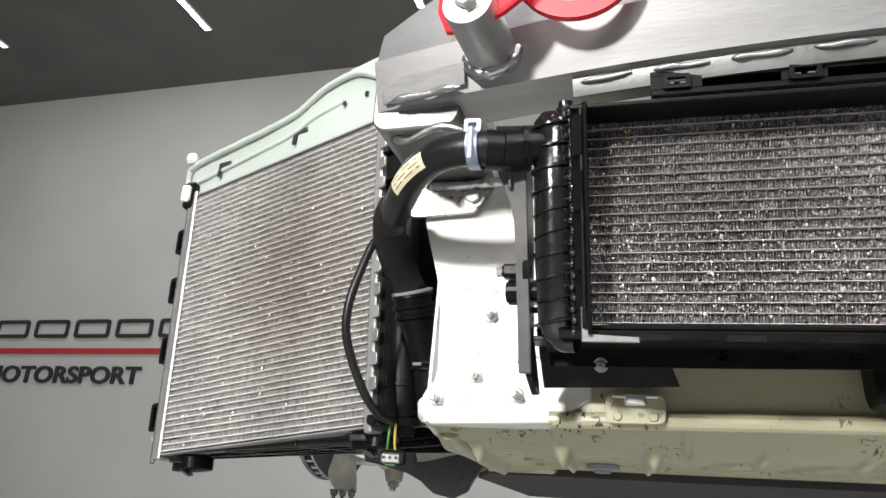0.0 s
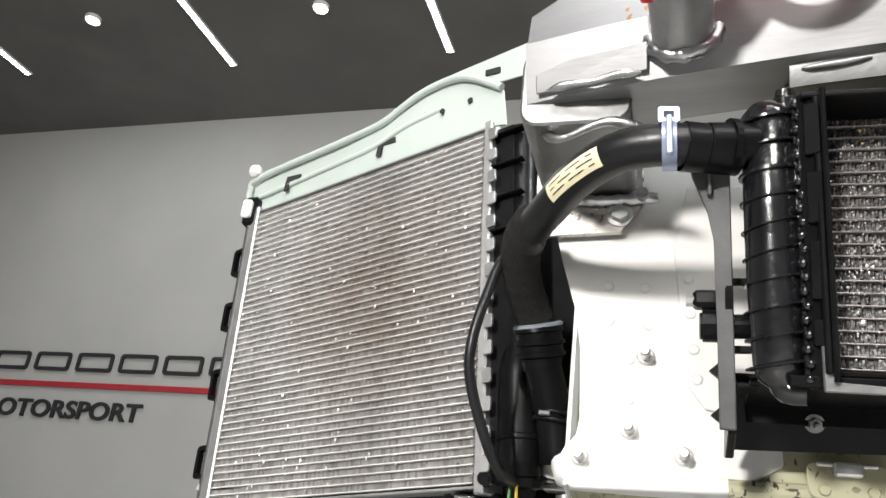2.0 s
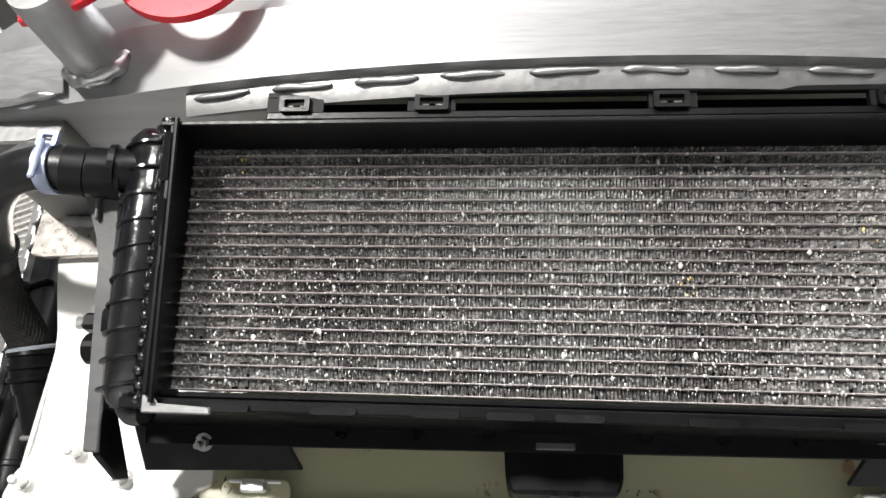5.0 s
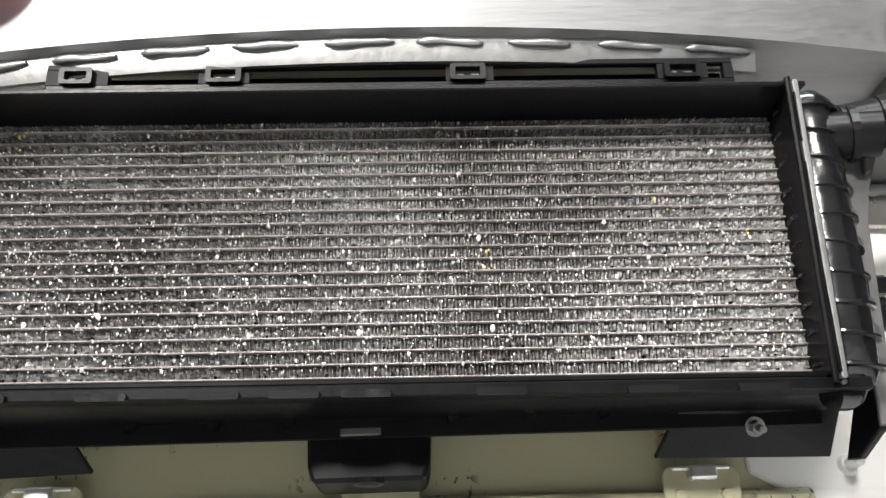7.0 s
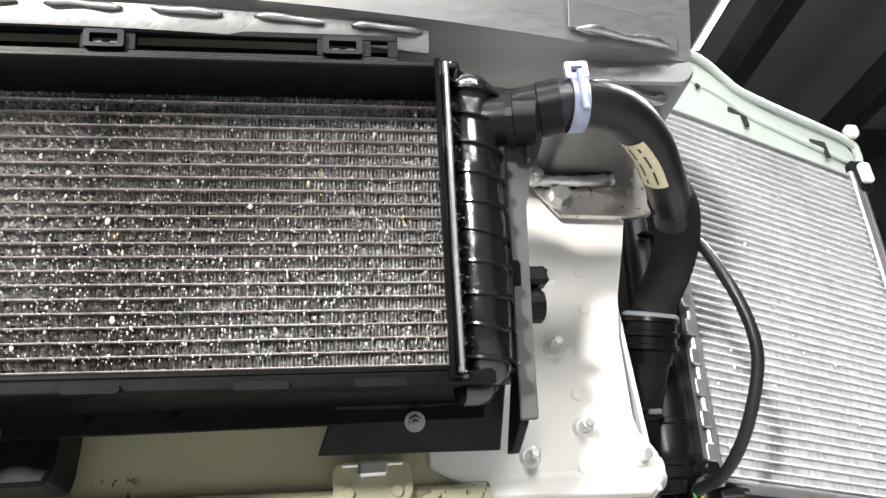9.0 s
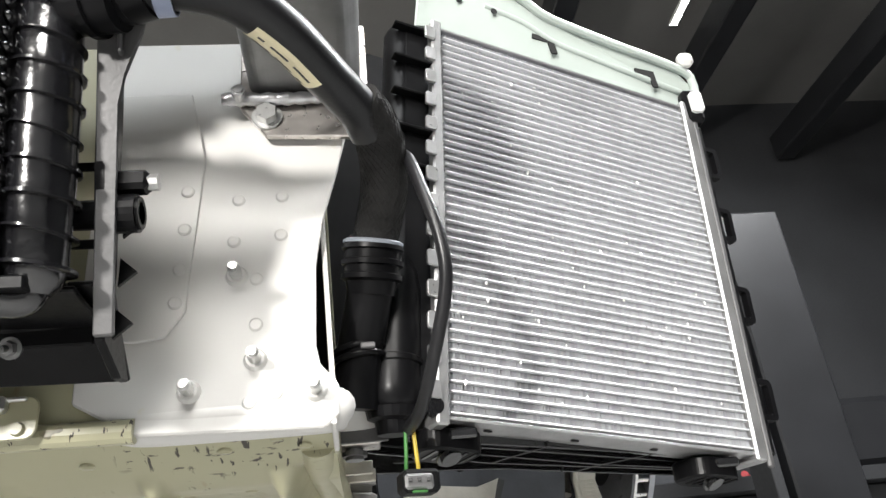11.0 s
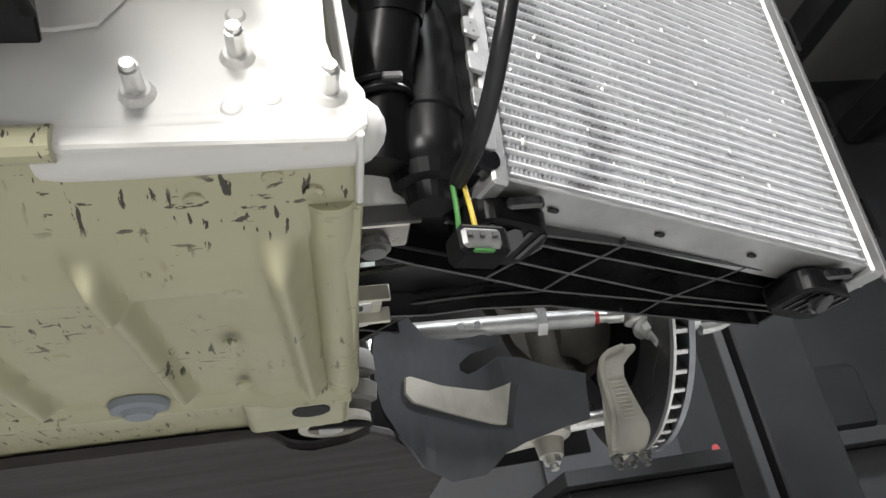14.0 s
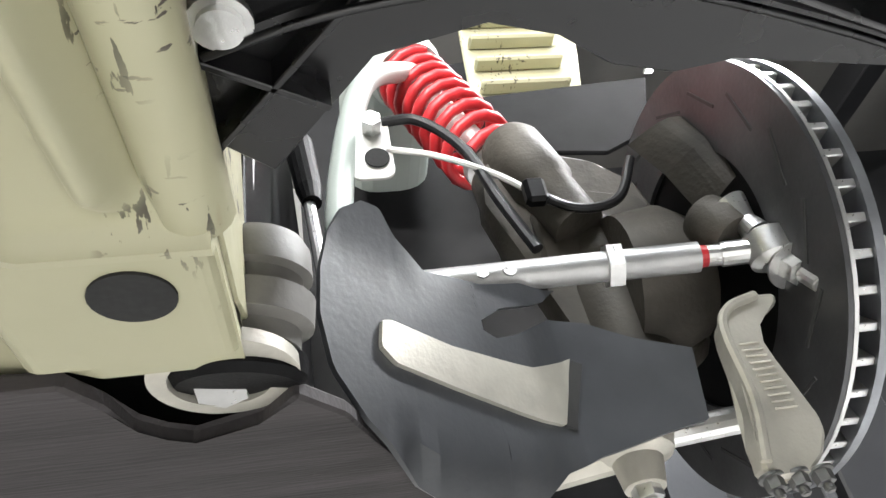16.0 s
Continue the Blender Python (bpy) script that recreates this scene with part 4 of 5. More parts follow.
def side_radiator(sg):
    P, w, h = side_frame(sg)
    clean = sg > 0
    rad = thing("side_radiator", "bright aluminium side radiator, clean with a few white stone marks" if clean else "bright aluminium side radiator with brownish dirt on its fins", "radiator", "side radiators")
    h_core = h
    radiator_core(rad, lambda s, d, hh: P(s + 0.012, d, hh), w - 0.024, h_core, 46, FIN_CLEAN if clean else FIN, TUBE if clean else TUBE_STAINED, 0.0017, 0.0040, 0.0014)
    Q = lambda s, d, hh: P(s + 0.012, d, hh)
    specks(rad, Q, w - 0.024, h, 130 if clean else 420, SPECK, 0.0016, "dent_speckle", "white stone dents in the fins")
    specks(rad, Q, w - 0.024, h, 26 if clean else 200, SPECK_DARK, 0.0011, "mark_speckle", "dark stone marks in the fins", None if clean else (w * 0.6, h * 0.62, 0.09))
    # metal end strips
    for s, e in ((0.003, 0.012), (w - 0.006, 0.016)):
        part("end_strip", slab([(s - e / 2, -0.012), (s + e / 2, -0.012), (s + e / 2, h + 0.01), (s - e / 2, h + 0.01)], 0.045, lambda a, b, d: P(a, d - 0.005, b), 0.002), ALU_RAW, rad, "bright pressed metal end strip")
    part("outer_lip", slab([(w - 0.001, -0.018), (w + 0.007, -0.018), (w + 0.007, h + 0.012), (w - 0.001, h + 0.012)], 0.006, lambda a, b, d: P(a, d - 0.006, b), 0.002), GREY_LIT, rad)
    for k in range(14):
        part("crimp_tooth", slab(rounded(-0.010, -0.007, 0.002, 0.009, 0.002, 2), 0.004, lambda a, b, d, k=k: P(a - 0.002, d - 0.009, b + (k + 0.5) * h / 14), 0.0006), STEEL if k % 2 else ALU_RAW, rad)
    # lower and upper side sheets
    part("lower_sheet", slab([(0.0, -0.006), (w, -0.006), (w, -0.003), (0.0, -0.003)], 0.042, lambda a, b, d: P(a, d - 0.002, b), 0.0008), ALU_RAW, rad)
    for k in range(4):
        # thin dark plates paint the shade of openings in the sheet
        part("sheet_slot_shade", slab(rounded(0.05 + k * w / 4, 0.014, 0.058 + k * w / 4, 0.018, 0.0015, 2), 0.001, lambda a, b, d: P(a, b, -0.0068 - d)), SHADE, rad)
    part("upper_sheet", slab([(0.0, h), (w, h), (w, h + 0.003), (0.0, h + 0.003)], 0.042, lambda a, b, d: P(a, d - 0.002, b), 0.0008), ALU, rad)
    # outer tank with hoops
    part("outer_tank", tube([P(w + 0.013, 0.020, 0.0), P(w + 0.013, 0.020, h)], 0.017, 12, 4), BLACK, rad)
    for hh in (0.035, 0.145, 0.25, 0.34):
        part("tank_hoop", frame_slab(rounded(0, 0, 0.026, 0.045, 0.006), rounded(0.006, 0.006, 0.020, 0.039, 0.003), 0.008, lambda a, b, d, hh=hh: P(w + 0.014 + a, 0.006 + d, hh + b)), BLACK, rad)
    # inner tank, a black upright cylinder
    tank = part("inner_tank", turned(P(-0.030, 0.022, 0.004), P(-0.030, 0.024, h), [(0, 0.019), (0.01, 0.0225), (0.035, 0.0235), (0.085, 0.0235), (0.088, 0.0252), (0.098, 0.0252), (0.101, 0.0238), (0.25, 0.0238), (0.29, 0.022), (0.33, 0.017), (0.98, 0.017), (1, 0.014)], 26), BLACK, rad, "black plastic inner tank", 40)
    part("tank_skirt", slab([(-0.03, 0.0), (0.0, 0.0), (0.0, h), (-0.03, h)], 0.03, lambda a, b, d: P(a, d + 0.006, b), 0.002), BLACK_MATT, tank)
    for k in range(5):
        hh = 0.24 + k * 0.045
        part("tank_rib", slab([(-0.045, 0.0), (0.0, 0.0), (0.0, 0.003), (-0.045, 0.003)], 0.012, lambda a, b, d, hh=hh: P(a, d - 0.004, b + hh), 0.001), BLACK, tank)
    # added black sheet: darkens the gap and hides the spring behind it
    part("backing_sheet", slab([(-0.10, -0.01), (0.03, -0.01), (0.03, h + 0.02), (-0.10, h + 0.02)], 0.004, lambda a, b, d: P(a, 0.085 + d, b), 0.001), BLACK_MATT, rad, "black sheet added to darken the gap behind the tank")
    part("tank_neck", turned(P(-0.030, 0.026, 0.006), P(-0.028, 0.028, -0.016), [(0, 0.024), (0.4, 0.022), (0.5, 0.016), (1, 0.014)], 22), BLACK, tank)
    part("neck_plug", rod(P(-0.004, 0.004, 0.004), P(-0.004, -0.006, 0.003), 0.009, 18, w=0.002), GLOSSY, tank)
    # rubber feet below
    for s in (0.02, w - 0.05):
        foot = part("foot", slab(rounded(-0.026, -0.02, 0.03, 0.03, 0.016), 0.02, lambda a, b, d, s=s: P(s + a, b + 0.030, -0.008 - d), 0.002), BLACK, rad, "ribbed black rubber foot")
        for k in range(5):
            part("rib", slab([(-0.02 + k * 0.009, -0.012), (-0.017 + k * 0.009, -0.012), (-0.017 + k * 0.009, 0.02), (-0.02 + k * 0.009, 0.02)], 0.003, lambda a, b, d, s=s: P(s + a + 0.004, b + 0.026, -0.026 - d)), GLOSSY, foot)
        part("cap", rod(P(s, 0.026, -0.026), P(s + 0.002, 0.022, -0.033), 0.012, 18, w=0.003), GLOSSY, foot)
        part("clip", box((0, 0, 0), (0.024, 0.01, 0.009), 0.002, Matrix.Translation(P(s + 0.006, 0.008, -0.014))), GLOSSY, foot)
    return rad


for sg in (-1, 1):
    side_radiator(sg)


def top_bracket(sg):
    """White stamped sheet-metal bracket over the side radiator."""
    P, w, h = side_frame(sg)
    br = thing("headlamp_bracket", "pale painted stamped sheet-metal bracket above the side radiator", "bracket", "brackets over the radiators")
    out = [(-0.02, h - 0.002), (0.0, h + 0.006), (w + 0.004, h + 0.002), (w + 0.018, h + 0.022), (w + 0.014, h + 0.046), (w - 0.010, h + 0.060), (w * 0.62, h + 0.064), (w * 0.42, h + 0.068), (w * 0.33, h + 0.078), (w * 0.24, h + 0.088), (w * 0.12, h + 0.088), (0.02, h + 0.076), (-0.02, h + 0.048)]
    part("web", slab(out, 0.0035, lambda a, b, d: P(a, d + 0.008 - 0.05 * max(0, 0.1 - a) - 0.25 * max(0, b - h - 0.012), b), 0.0012), MINT, br)
    fold = [(w - 0.005, h + 0.030), (w * 0.62, h + 0.036), (w * 0.45, h + 0.040), (w * 0.32, h + 0.052), (w * 0.18, h + 0.056)]
    part("pressed_ledge", tube([tuple(P(a, 0.006 - 0.25 * max(0, b - h - 0.012), b)) for a, b in fold], 0.004, 10, 6), MINT, br, "", 60)
    lip = [P(a, 0.004 - 0.05 * max(0, 0.1 - a) - 0.25 * max(0, b - h - 0.012), b) for a, b in out[3:]]
    part("rolled_lip", tube([tuple(p) for p in lip], 0.0055, 10, 6), MINT, br)
    for s in (w * 0.36, w * 0.78):
        # dark plate painted as shade; the web is not cut through
        part("slot_shade", slab([(0, 0), (0.03, 0.004), (0.034, -0.02), (0.026, -0.022), (0.022, -0.006), (0, -0.008)], 0.002, lambda a, b, d, s=s: P(s + a, -0.001 - d, h + 0.042 + b)), SHADE, br, "flat dark plate painted as the shade in a punched opening")
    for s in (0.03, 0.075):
        # dark disc painted as the shade of a drilled opening
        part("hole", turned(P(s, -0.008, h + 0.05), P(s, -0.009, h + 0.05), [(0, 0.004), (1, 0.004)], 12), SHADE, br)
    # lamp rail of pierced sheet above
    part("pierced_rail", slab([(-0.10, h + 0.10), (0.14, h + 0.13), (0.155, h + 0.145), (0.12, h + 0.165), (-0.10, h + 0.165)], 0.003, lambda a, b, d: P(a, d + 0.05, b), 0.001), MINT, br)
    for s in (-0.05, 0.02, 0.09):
        # dark plate painted as shade on the uncut rail
        part("slot_shade", slab([(s, h + 0.13), (s + 0.024, h + 0.134), (s + 0.024, h + 0.144), (s, h + 0.14)], 0.002, lambda a, b, d: P(a, 0.0475 + d, b)), SHADE, br)
    part("strap", tube([P(w * 0.2, 0.03, h + 0.092), P(w * 0.6, 0.022, h + 0.074), P(w - 0.01, 0.012, h + 0.070)], 0.006, 8), BLACK_MATT, br, "black strap")
    part("corner_clip", box((0, 0, 0), (0.024, 0.02, 0.05), 0.005, Matrix.Translation(P(w + 0.004, -0.002, h + 0.004))), BLACK, br, "black corner clip")
    part("white_insert", box((0, 0, 0), (0.016, 0.012, 0.03), 0.003, Matrix.Translation(P(w + 0.002, -0.014, h + 0.004))), NYLON, br)
    part("corner_tab", box((0, 0, 0), (0.02, 0.016, 0.02), 0.005, Matrix.Translation(P(w - 0.004, -0.016, h + 0.070))), WHITE, br)


for sg in (-1, 1):
    top_bracket(sg)


# ---- coolant hoses ----
def coolant_hose(sg):
    hose = thing("coolant_hose", "black rubber coolant hose with woven sleeve and paper label", "hose", "coolant hoses")
    X = lambda x, y, z: (sg * x + (0.008 * max(0.0, (0.47 - x) / 0.1) if sg < 0 else 0), y, z)
    top = [X(0.372, -0.172, 1.806), X(0.40, -0.178, 1.807), X(0.435, -0.168, 1.807), X(0.465, -0.140, 1.802), X(0.49, -0.102, 1.797), X(0.513, -0.062, 1.795), X(0.522, -0.042, 1.788)]
    part("rubber_hose", tube(top, 0.0168, 20, 8), RUBBER, hose, "black rubber hose", 60)
    part("ferrule", turned(X(0.350, -0.163, 1.806), X(0.388, -0.176, 1.806), [(0, 0.0185), (0.6, 0.0185), (0.62, 0.0195), (1, 0.0195)], 24), BLACK, hose, "", 40)
    low = [X(0.512, -0.064, 1.800), X(0.525, -0.044, 1.793), X(0.532, -0.018, 1.778), X(0.532, 0.008, 1.762), X(0.527, 0.030, 1.746), X(0.521, 0.045, 1.728)]
    part("woven_sleeve", tube(low, 0.0193, 26, 10, lambda f: 1.0 + 0.012 * math.sin(60 * f)), BRAID, hose, "frayed woven textile sleeve", 70)
    # fine diagonal yarns of the sleeve
    line = spline(low, 8)
    for turn in (1, -1):
        bm = bmesh.new()
        for k in range(26):
            pts = []
            up = V(0.13, 0.31, 0.94)
            for i, p in enumerate(line):
                d = (line[min(i + 1, len(line) - 1)] - line[max(i - 1, 0)]).normalized()
                x = (up - d * up.dot(d)).normalized()
                up = x
                a = 2 * math.pi * k / 26 + turn * i * 0.11
                pts.append(p + 0.0193 * (x * math.cos(a) + d.cross(x) * math.sin(a)))
            tube(pts, 0.00045, 4, 0, bm=bm)
        tagged(part("yarn", bm, BRAID, hose, "crossing yarns of the sleeve", 80), kind="stuff")
    part("cuff", turned(X(0.522, 0.042, 1.738), X(0.517, 0.058, 1.690), [(0, 0.0205), (0.12, 0.0205), (0.14, 0.0255), (0.24, 0.0265), (0.26, 0.024), (0.4, 0.024), (0.42, 0.0265), (0.5, 0.0265), (0.52, 0.024), (0.64, 0.024), (0.66, 0.026), (0.74, 0.026), (0.78, 0.022), (1, 0.020)], 26), BLACK, hose, "ribbed quick-connect collar", 30)
    part("collar_ring", turned(X(0.5217, 0.043, 1.735), X(0.521, 0.045, 1.730), [(0, 0.0235), (0.3, 0.0262), (0.7, 0.0262), (1, 0.0235)], 26), BLUEGREY, hose)
    part("lower_pipe", tube([X(0.518, 0.054, 1.70), X(0.512, 0.066, 1.675), X(0.505, 0.078, 1.645), X(0.500, 0.086, 1.600)], 0.0195, 18), BLACK, hose, "", 60)
    for z in (1.648, 1.640):
        part("lower_clip", tube([X(0.504 + 0.022 * math.cos(a), 0.080 + 0.022 * math.sin(a), z + 0.003 * math.cos(a)) for a in [k * math.pi / 5 for k in range(11)]], 0.0028, 8, 2), BLACK, hose, "", 60)
    part("clip_lug", box(X(0.512, 0.056, 1.645), (0.012, 0.006, 0.005), 0.001), GREY_LIT, hose)
    # spring clamp
    c, ax = V(*X(0.397, -0.178, 1.806)), V(sg, -0.1, 0).normalized()
    clamp = part("spring_clamp", frame_slab(ring_xy(0.0198, 0.0198, 28), ring_xy(0.0183, 0.0183, 28), 0.011, lambda a, b, d: c + ax * (d - 0.0055) + V(0, a, b)), CLAMP, hose, "blue-grey steel spring clamp", 40)
    part("clamp_tab", frame_slab(rounded(-0.008, -0.004, 0.008, 0.010, 0.002), rounded(-0.004, 0.0, 0.004, 0.006, 0.001), 0.004, lambda a, b, d: c + ax * a + V(0, -0.012 - d, 0.0150 + b)), CLAMP, clamp)
    part("clamp_bar", box((0, 0, 0), (0.005, 0.004, 0.034), 0.001, Matrix.Translation(c + V(0, -0.0205, -0.003))), CLAMP, clamp)
    # wrapped paper label with lines of print
    ln = spline(top, 8)
    i0, i1 = (20, 32) if sg > 0 else (17, 29)
    bm, bars = bmesh.new(), bmesh.new()
    rows = []
    a0, a1 = (2.5, 4.3) if sg > 0 else (4.75, 5.75)
    for i in range(i0, i1):
        d = (ln[i + 1] - ln[i - 1]).normalized()
        x = (V(0, 0, 1) - d * d.z).normalized()
        y = d.cross(x) * (-sg)
        rows.append([ln[i] + 0.0173 * (x * math.cos(a) + y * math.sin(a)) for a in [a0 + (a1 - a0) * k / 8 - 1.0 for k in range(9)]])
    vs = [[bm.verts.new(p) for p in r] for r in rows]
    for p, q in zip(vs, vs[1:]):
        for k in range(8):
            bm.faces.new((p[k], p[k + 1], q[k + 1], q[k]))
    lab = part("paper_label", bm, PAPER, hose, "cream paper label with small black print")
    for k in (2, 4, 6):
        for i in range(1, len(rows) - 2, 1):
            if (i + k) % 4 == 0:
                continue
            c4 = [rows[i][k], rows[i + 1][k], rows[i + 1][k].lerp(rows[i + 1][k + 1], 0.45), rows[i][k].lerp(rows[i][k + 1], 0.45)]
            mid = ln[i0 + i]
            bars.faces.new([bars.verts.new(mid + (p - mid) * 1.02) for p in c4])
    part("print_bar", bars, PRINT_RECESS, lab)


for sg in (-1, 1):
    coolant_hose(sg)


def sensor_cable(sg):
    P, w, h = side_frame(sg)
    cab = thing("sensor_cable", "black sensor cable with grey plug hanging beside the radiator", "cable", "sensor cables")
    e = V(sg * 0.541, 0.068, 1.557)
    X = lambda x, y, z: V(sg * x, y, z)
    pts = [X(0.540, 0.03, 1.795), X(0.550, -0.015, 1.782), X(0.560, -0.034, 1.735), X(0.5695, -0.036, 1.690), X(0.570, -0.028, 1.655), X(0.558, -0.005, 1.609), X(0.549, 0.03, 1.583), e + V(0, 0, 0.02)]
    part("sheath", tube([tuple(p) for p in pts], 0.0052, 12, 10), RUBBER, cab, "black cable sheath", 60)
    for k, m in enumerate((GREEN, YELLOW)):
        part("wire", tube([e + V(0.003 * (k * 2 - 1), 0, 0.022), e + V(0.004 * (k * 2 - 1), -0.002, 0.0), e + V(0.005 * (k * 2 - 1), 0, -0.014)], 0.0016, 8, 5), m, cab)
    pl = part("plug", box((0, 0, 0), (0.030, 0.022, 0.018), 0.003, Matrix.Translation(e + V(0.004, 0, -0.022)) @ Matrix.Rotation(0.25, 4, "Z")), BLACK_MATT, cab, "black plug housing")
    part("plug_face", box((0, 0, 0), (0.023, 0.004, 0.012), 0.003, Matrix.Translation(e + V(0.004, -0.0115, -0.023)) @ Matrix.Rotation(0.25, 4, "Z")), CAN, pl)
    part("seal", box((0, 0, 0), (0.012, 0.003, 0.0018), 0.0006, Matrix.Translation(e + V(0.004, -0.0118, -0.0305)) @ Matrix.Rotation(0.25, 4, "Z")), GREEN, pl)
    for dx in (-0.007, 0.0, 0.007):
        # small black blocks paint the shade of the pin sockets
        part("pin_shade", box((0, 0, 0), (0.003, 0.002, 0.003), 0.0004, Matrix.Translation(e + V(0.004 + dx, -0.0145 + dx * 0.25, -0.022))), PRINT_RECESS, pl)


for sg in (-1, 1):
    sensor_cable(sg)


# ---- ribbed plastic carrier under each side radiator ----
def lower_carrier(sg):
    P, w, h = side_frame(sg)
    car = thing("radiator_support", "black ribbed plastic support under the side radiator", "bracket", "radiator supports")
    wide = 1.0 if sg > 0 else 1.22
    X = lambda x, y, z: V(sg * (0.5 + (x - 0.5) * wide), y, z)
    Z = lambda x: (1.598 if sg > 0 else 1.578) - 0.06 * (x - 0.55)
    out = [(0.487, 0.262), (0.547, 0.264), (0.585, 0.255), (0.642, 0.255), (0.729, 0.281), (0.864, 0.324), (0.905, 0.30), (0.905, 0.235), (0.63, 0.135), (0.52, 0.105), (0.488, 0.115), (0.488, 0.150), (0.535, 0.178), (0.545, 0.21), (0.487, 0.232)]
    part("deck", slab(out, 0.004, lambda a, b, d: X(a, b, Z(a) + d), 0.001), RIB, car)
    lines = [[(0.490, 0.150), (0.526, 0.172), (0.581, 0.198), (0.63, 0.223), (0.739, 0.254), (0.87, 0.292)],
             [(0.488, 0.260), (0.547, 0.262), (0.585, 0.253), (0.642, 0.253), (0.729, 0.280), (0.864, 0.322)],
             [(0.585, 0.165), (0.601, 0.174), (0.644, 0.195), (0.745, 0.243), (0.88, 0.285)],
             [(0.56, 0.128), (0.66, 0.170), (0.76, 0.211), (0.895, 0.262)],
             [(0.54, 0.115), (0.66, 0.150), (0.78, 0.193), (0.90, 0.238)],
             [(0.612, 0.152), (0.581, 0.198)], [(0.672, 0.150), (0.644, 0.195), (0.63, 0.223)], [(0.785, 0.195), (0.759, 0.229), (0.739, 0.254), (0.729, 0.280)], [(0.88, 0.235), (0.86, 0.315)]]
    for row in lines:
        for a, b in zip(row, row[1:]):
            d = (V(b[0], b[1], 0) - V(a[0], a[1], 0)).normalized()
            nx, ny = -d.y * 0.0013, d.x * 0.0013
            quad = [(a[0] + nx, a[1] + ny), (b[0] + nx, b[1] + ny), (b[0] - nx, b[1] - ny), (a[0] - nx, a[1] - ny)]
            part("rib", slab(quad, 0.021, lambda s, q, dd: X(s, q, Z(s) - dd), 0.0006), RIB_EDGE, car)
    part("arm", tube([X(0.80, 0.305, 1.589), X(0.72, 0.280, 1.593), X(0.64, 0.262, 1.596), X(0.58, 0.262, 1.598), X(0.53, 0.272, 1.600), X(0.487, 0.290, 1.603)], 0.010, 14), BLACK_MATT, car, "", 60)
    for off, drop in ((-0.009, 0.004), (0.009, 0.006)):
        part("arm_edge", tube([X(0.80, 0.305 + off, 1.582 - drop), X(0.72, 0.280 + off, 1.586 - drop), X(0.64, 0.262 + off, 1.589 - drop), X(0.58, 0.262 + off, 1.591 - drop), X(0.53, 0.272 + off, 1.593 - drop), X(0.487, 0.290 + off, 1.596 - drop)], 0.0018, 8), RIB, car, "", 60)
    arm = [(0.476, 0.262), (0.476, 0.30), (0.480, 0.352), (0.506, 0.374), (0.534, 0.331), (0.546, 0.310), (0.59, 0.296), (0.62, 0.303), (0.645, 0.322), (0.675, 0.328), (0.70, 0.318), (0.78, 0.328), (0.864, 0.336), (0.864, 0.30), (0.72, 0.27), (0.60, 0.25)]
    part("rear_web", slab(arm, 0.022, lambda a, b, d: X(a, b, 1.603 + d), 0.002), RIB, car)
    for a, b in (((0.482, 0.30), (0.530, 0.325)), ((0.485, 0.345), (0.545, 0.27))):
        d = (V(b[0], b[1], 0) - V(a[0], a[1], 0)).normalized() * 0.0015
        part("rib", slab([(a[0] - d.y, a[1] + d.x), (b[0] - d.y, b[1] + d.x), (b[0] + d.y, b[1] - d.x), (a[0] + d.y, a[1] - d.x)], 0.014, lambda s, q, dd: X(s, q, 1.603 - dd), 0.0005), RIB, car)
    part("end_clip", box((0, 0, 0), (0.03, 0.018, 0.016), 0.003, Matrix.Translation(X(0.90, 0.25, 1.570))), BLACK_MATT, car)
    part("metal_clip", box((0, 0, 0), (0.022, 0.006, 0.010), 0.002, Matrix.Translation(X(0.905, 0.24, 1.560))), STEEL, car)
    part("bolt_head", rod(X(0.495, 0.285, 1.598), X(0.495, 0.285, 1.586), 0.011, 18, w=0.003), STEEL, car)
    # hooks on the rail that hold it
    for q, y in ((0, 0.125), (1, 0.225)):
        hook = thing("rail_hook", "pale folded steel hook with a clip nut on the body rail" if q else "dark folded steel hook on the body rail", "bracket")
        c = V(sg * (0.485 if q else 0.496), y + 0.002, 1.580)
        m = PLATE_STEEL if not q else GOLD
        part("tab", box((0, 0, 0), (0.046, 0.040 if q else 0.026, 0.004), 0.001, Matrix.Translation(c)), m, hook)
        if q:
            part("lip_front", box((0, 0, 0), (0.048, 0.003, 0.013), 0.001, Matrix.Translation(c + V(sg * 0.003, -0.0205, -0.004))), m, hook)
            part("lip_back", box((0, 0, 0), (0.052, 0.003, 0.013), 0.001, Matrix.Translation(c + V(sg * 0.004, 0.0205, -0.004))), m, hook)
            part("strap", slab([(0.0, 1.578), (0.046, 1.578), (0.040, 1.612), (0.014, 1.650), (-0.012, 1.650), (-0.008, 1.610)], 0.003, lambda a, b, d, c=c: V(c.x - sg * 0.012 + sg * d, c.y - 0.022 + a, b), 0.0008), m, hook)
        else:
            part("tab_front", box((0, 0, 0), (0.052, 0.003, 0.026), 0.001, Matrix.Translation(c + V(sg * 0.004, -0.013, 0.012))), GREY_LIT, hook)
            part("arm_plate", box((0, 0, 0), (0.046, 0.075, 0.004), 0.001, Matrix.Translation(c + V(sg * 0.006, 0.040, 0.022))), BLACK_MATT, hook)
            part("tab_back", box((0, 0, 0), (0.045, 0.003, 0.016), 0.001, Matrix.Translation(c + V(0, 0.013, 0.006))), m, hook)
        if q:
            part("clip_nut", box((0, 0, 0), (0.026, 0.016, 0.004), 0.001, Matrix.Translation(c + V(0.002, 0, -0.004))), STEEL, hook)
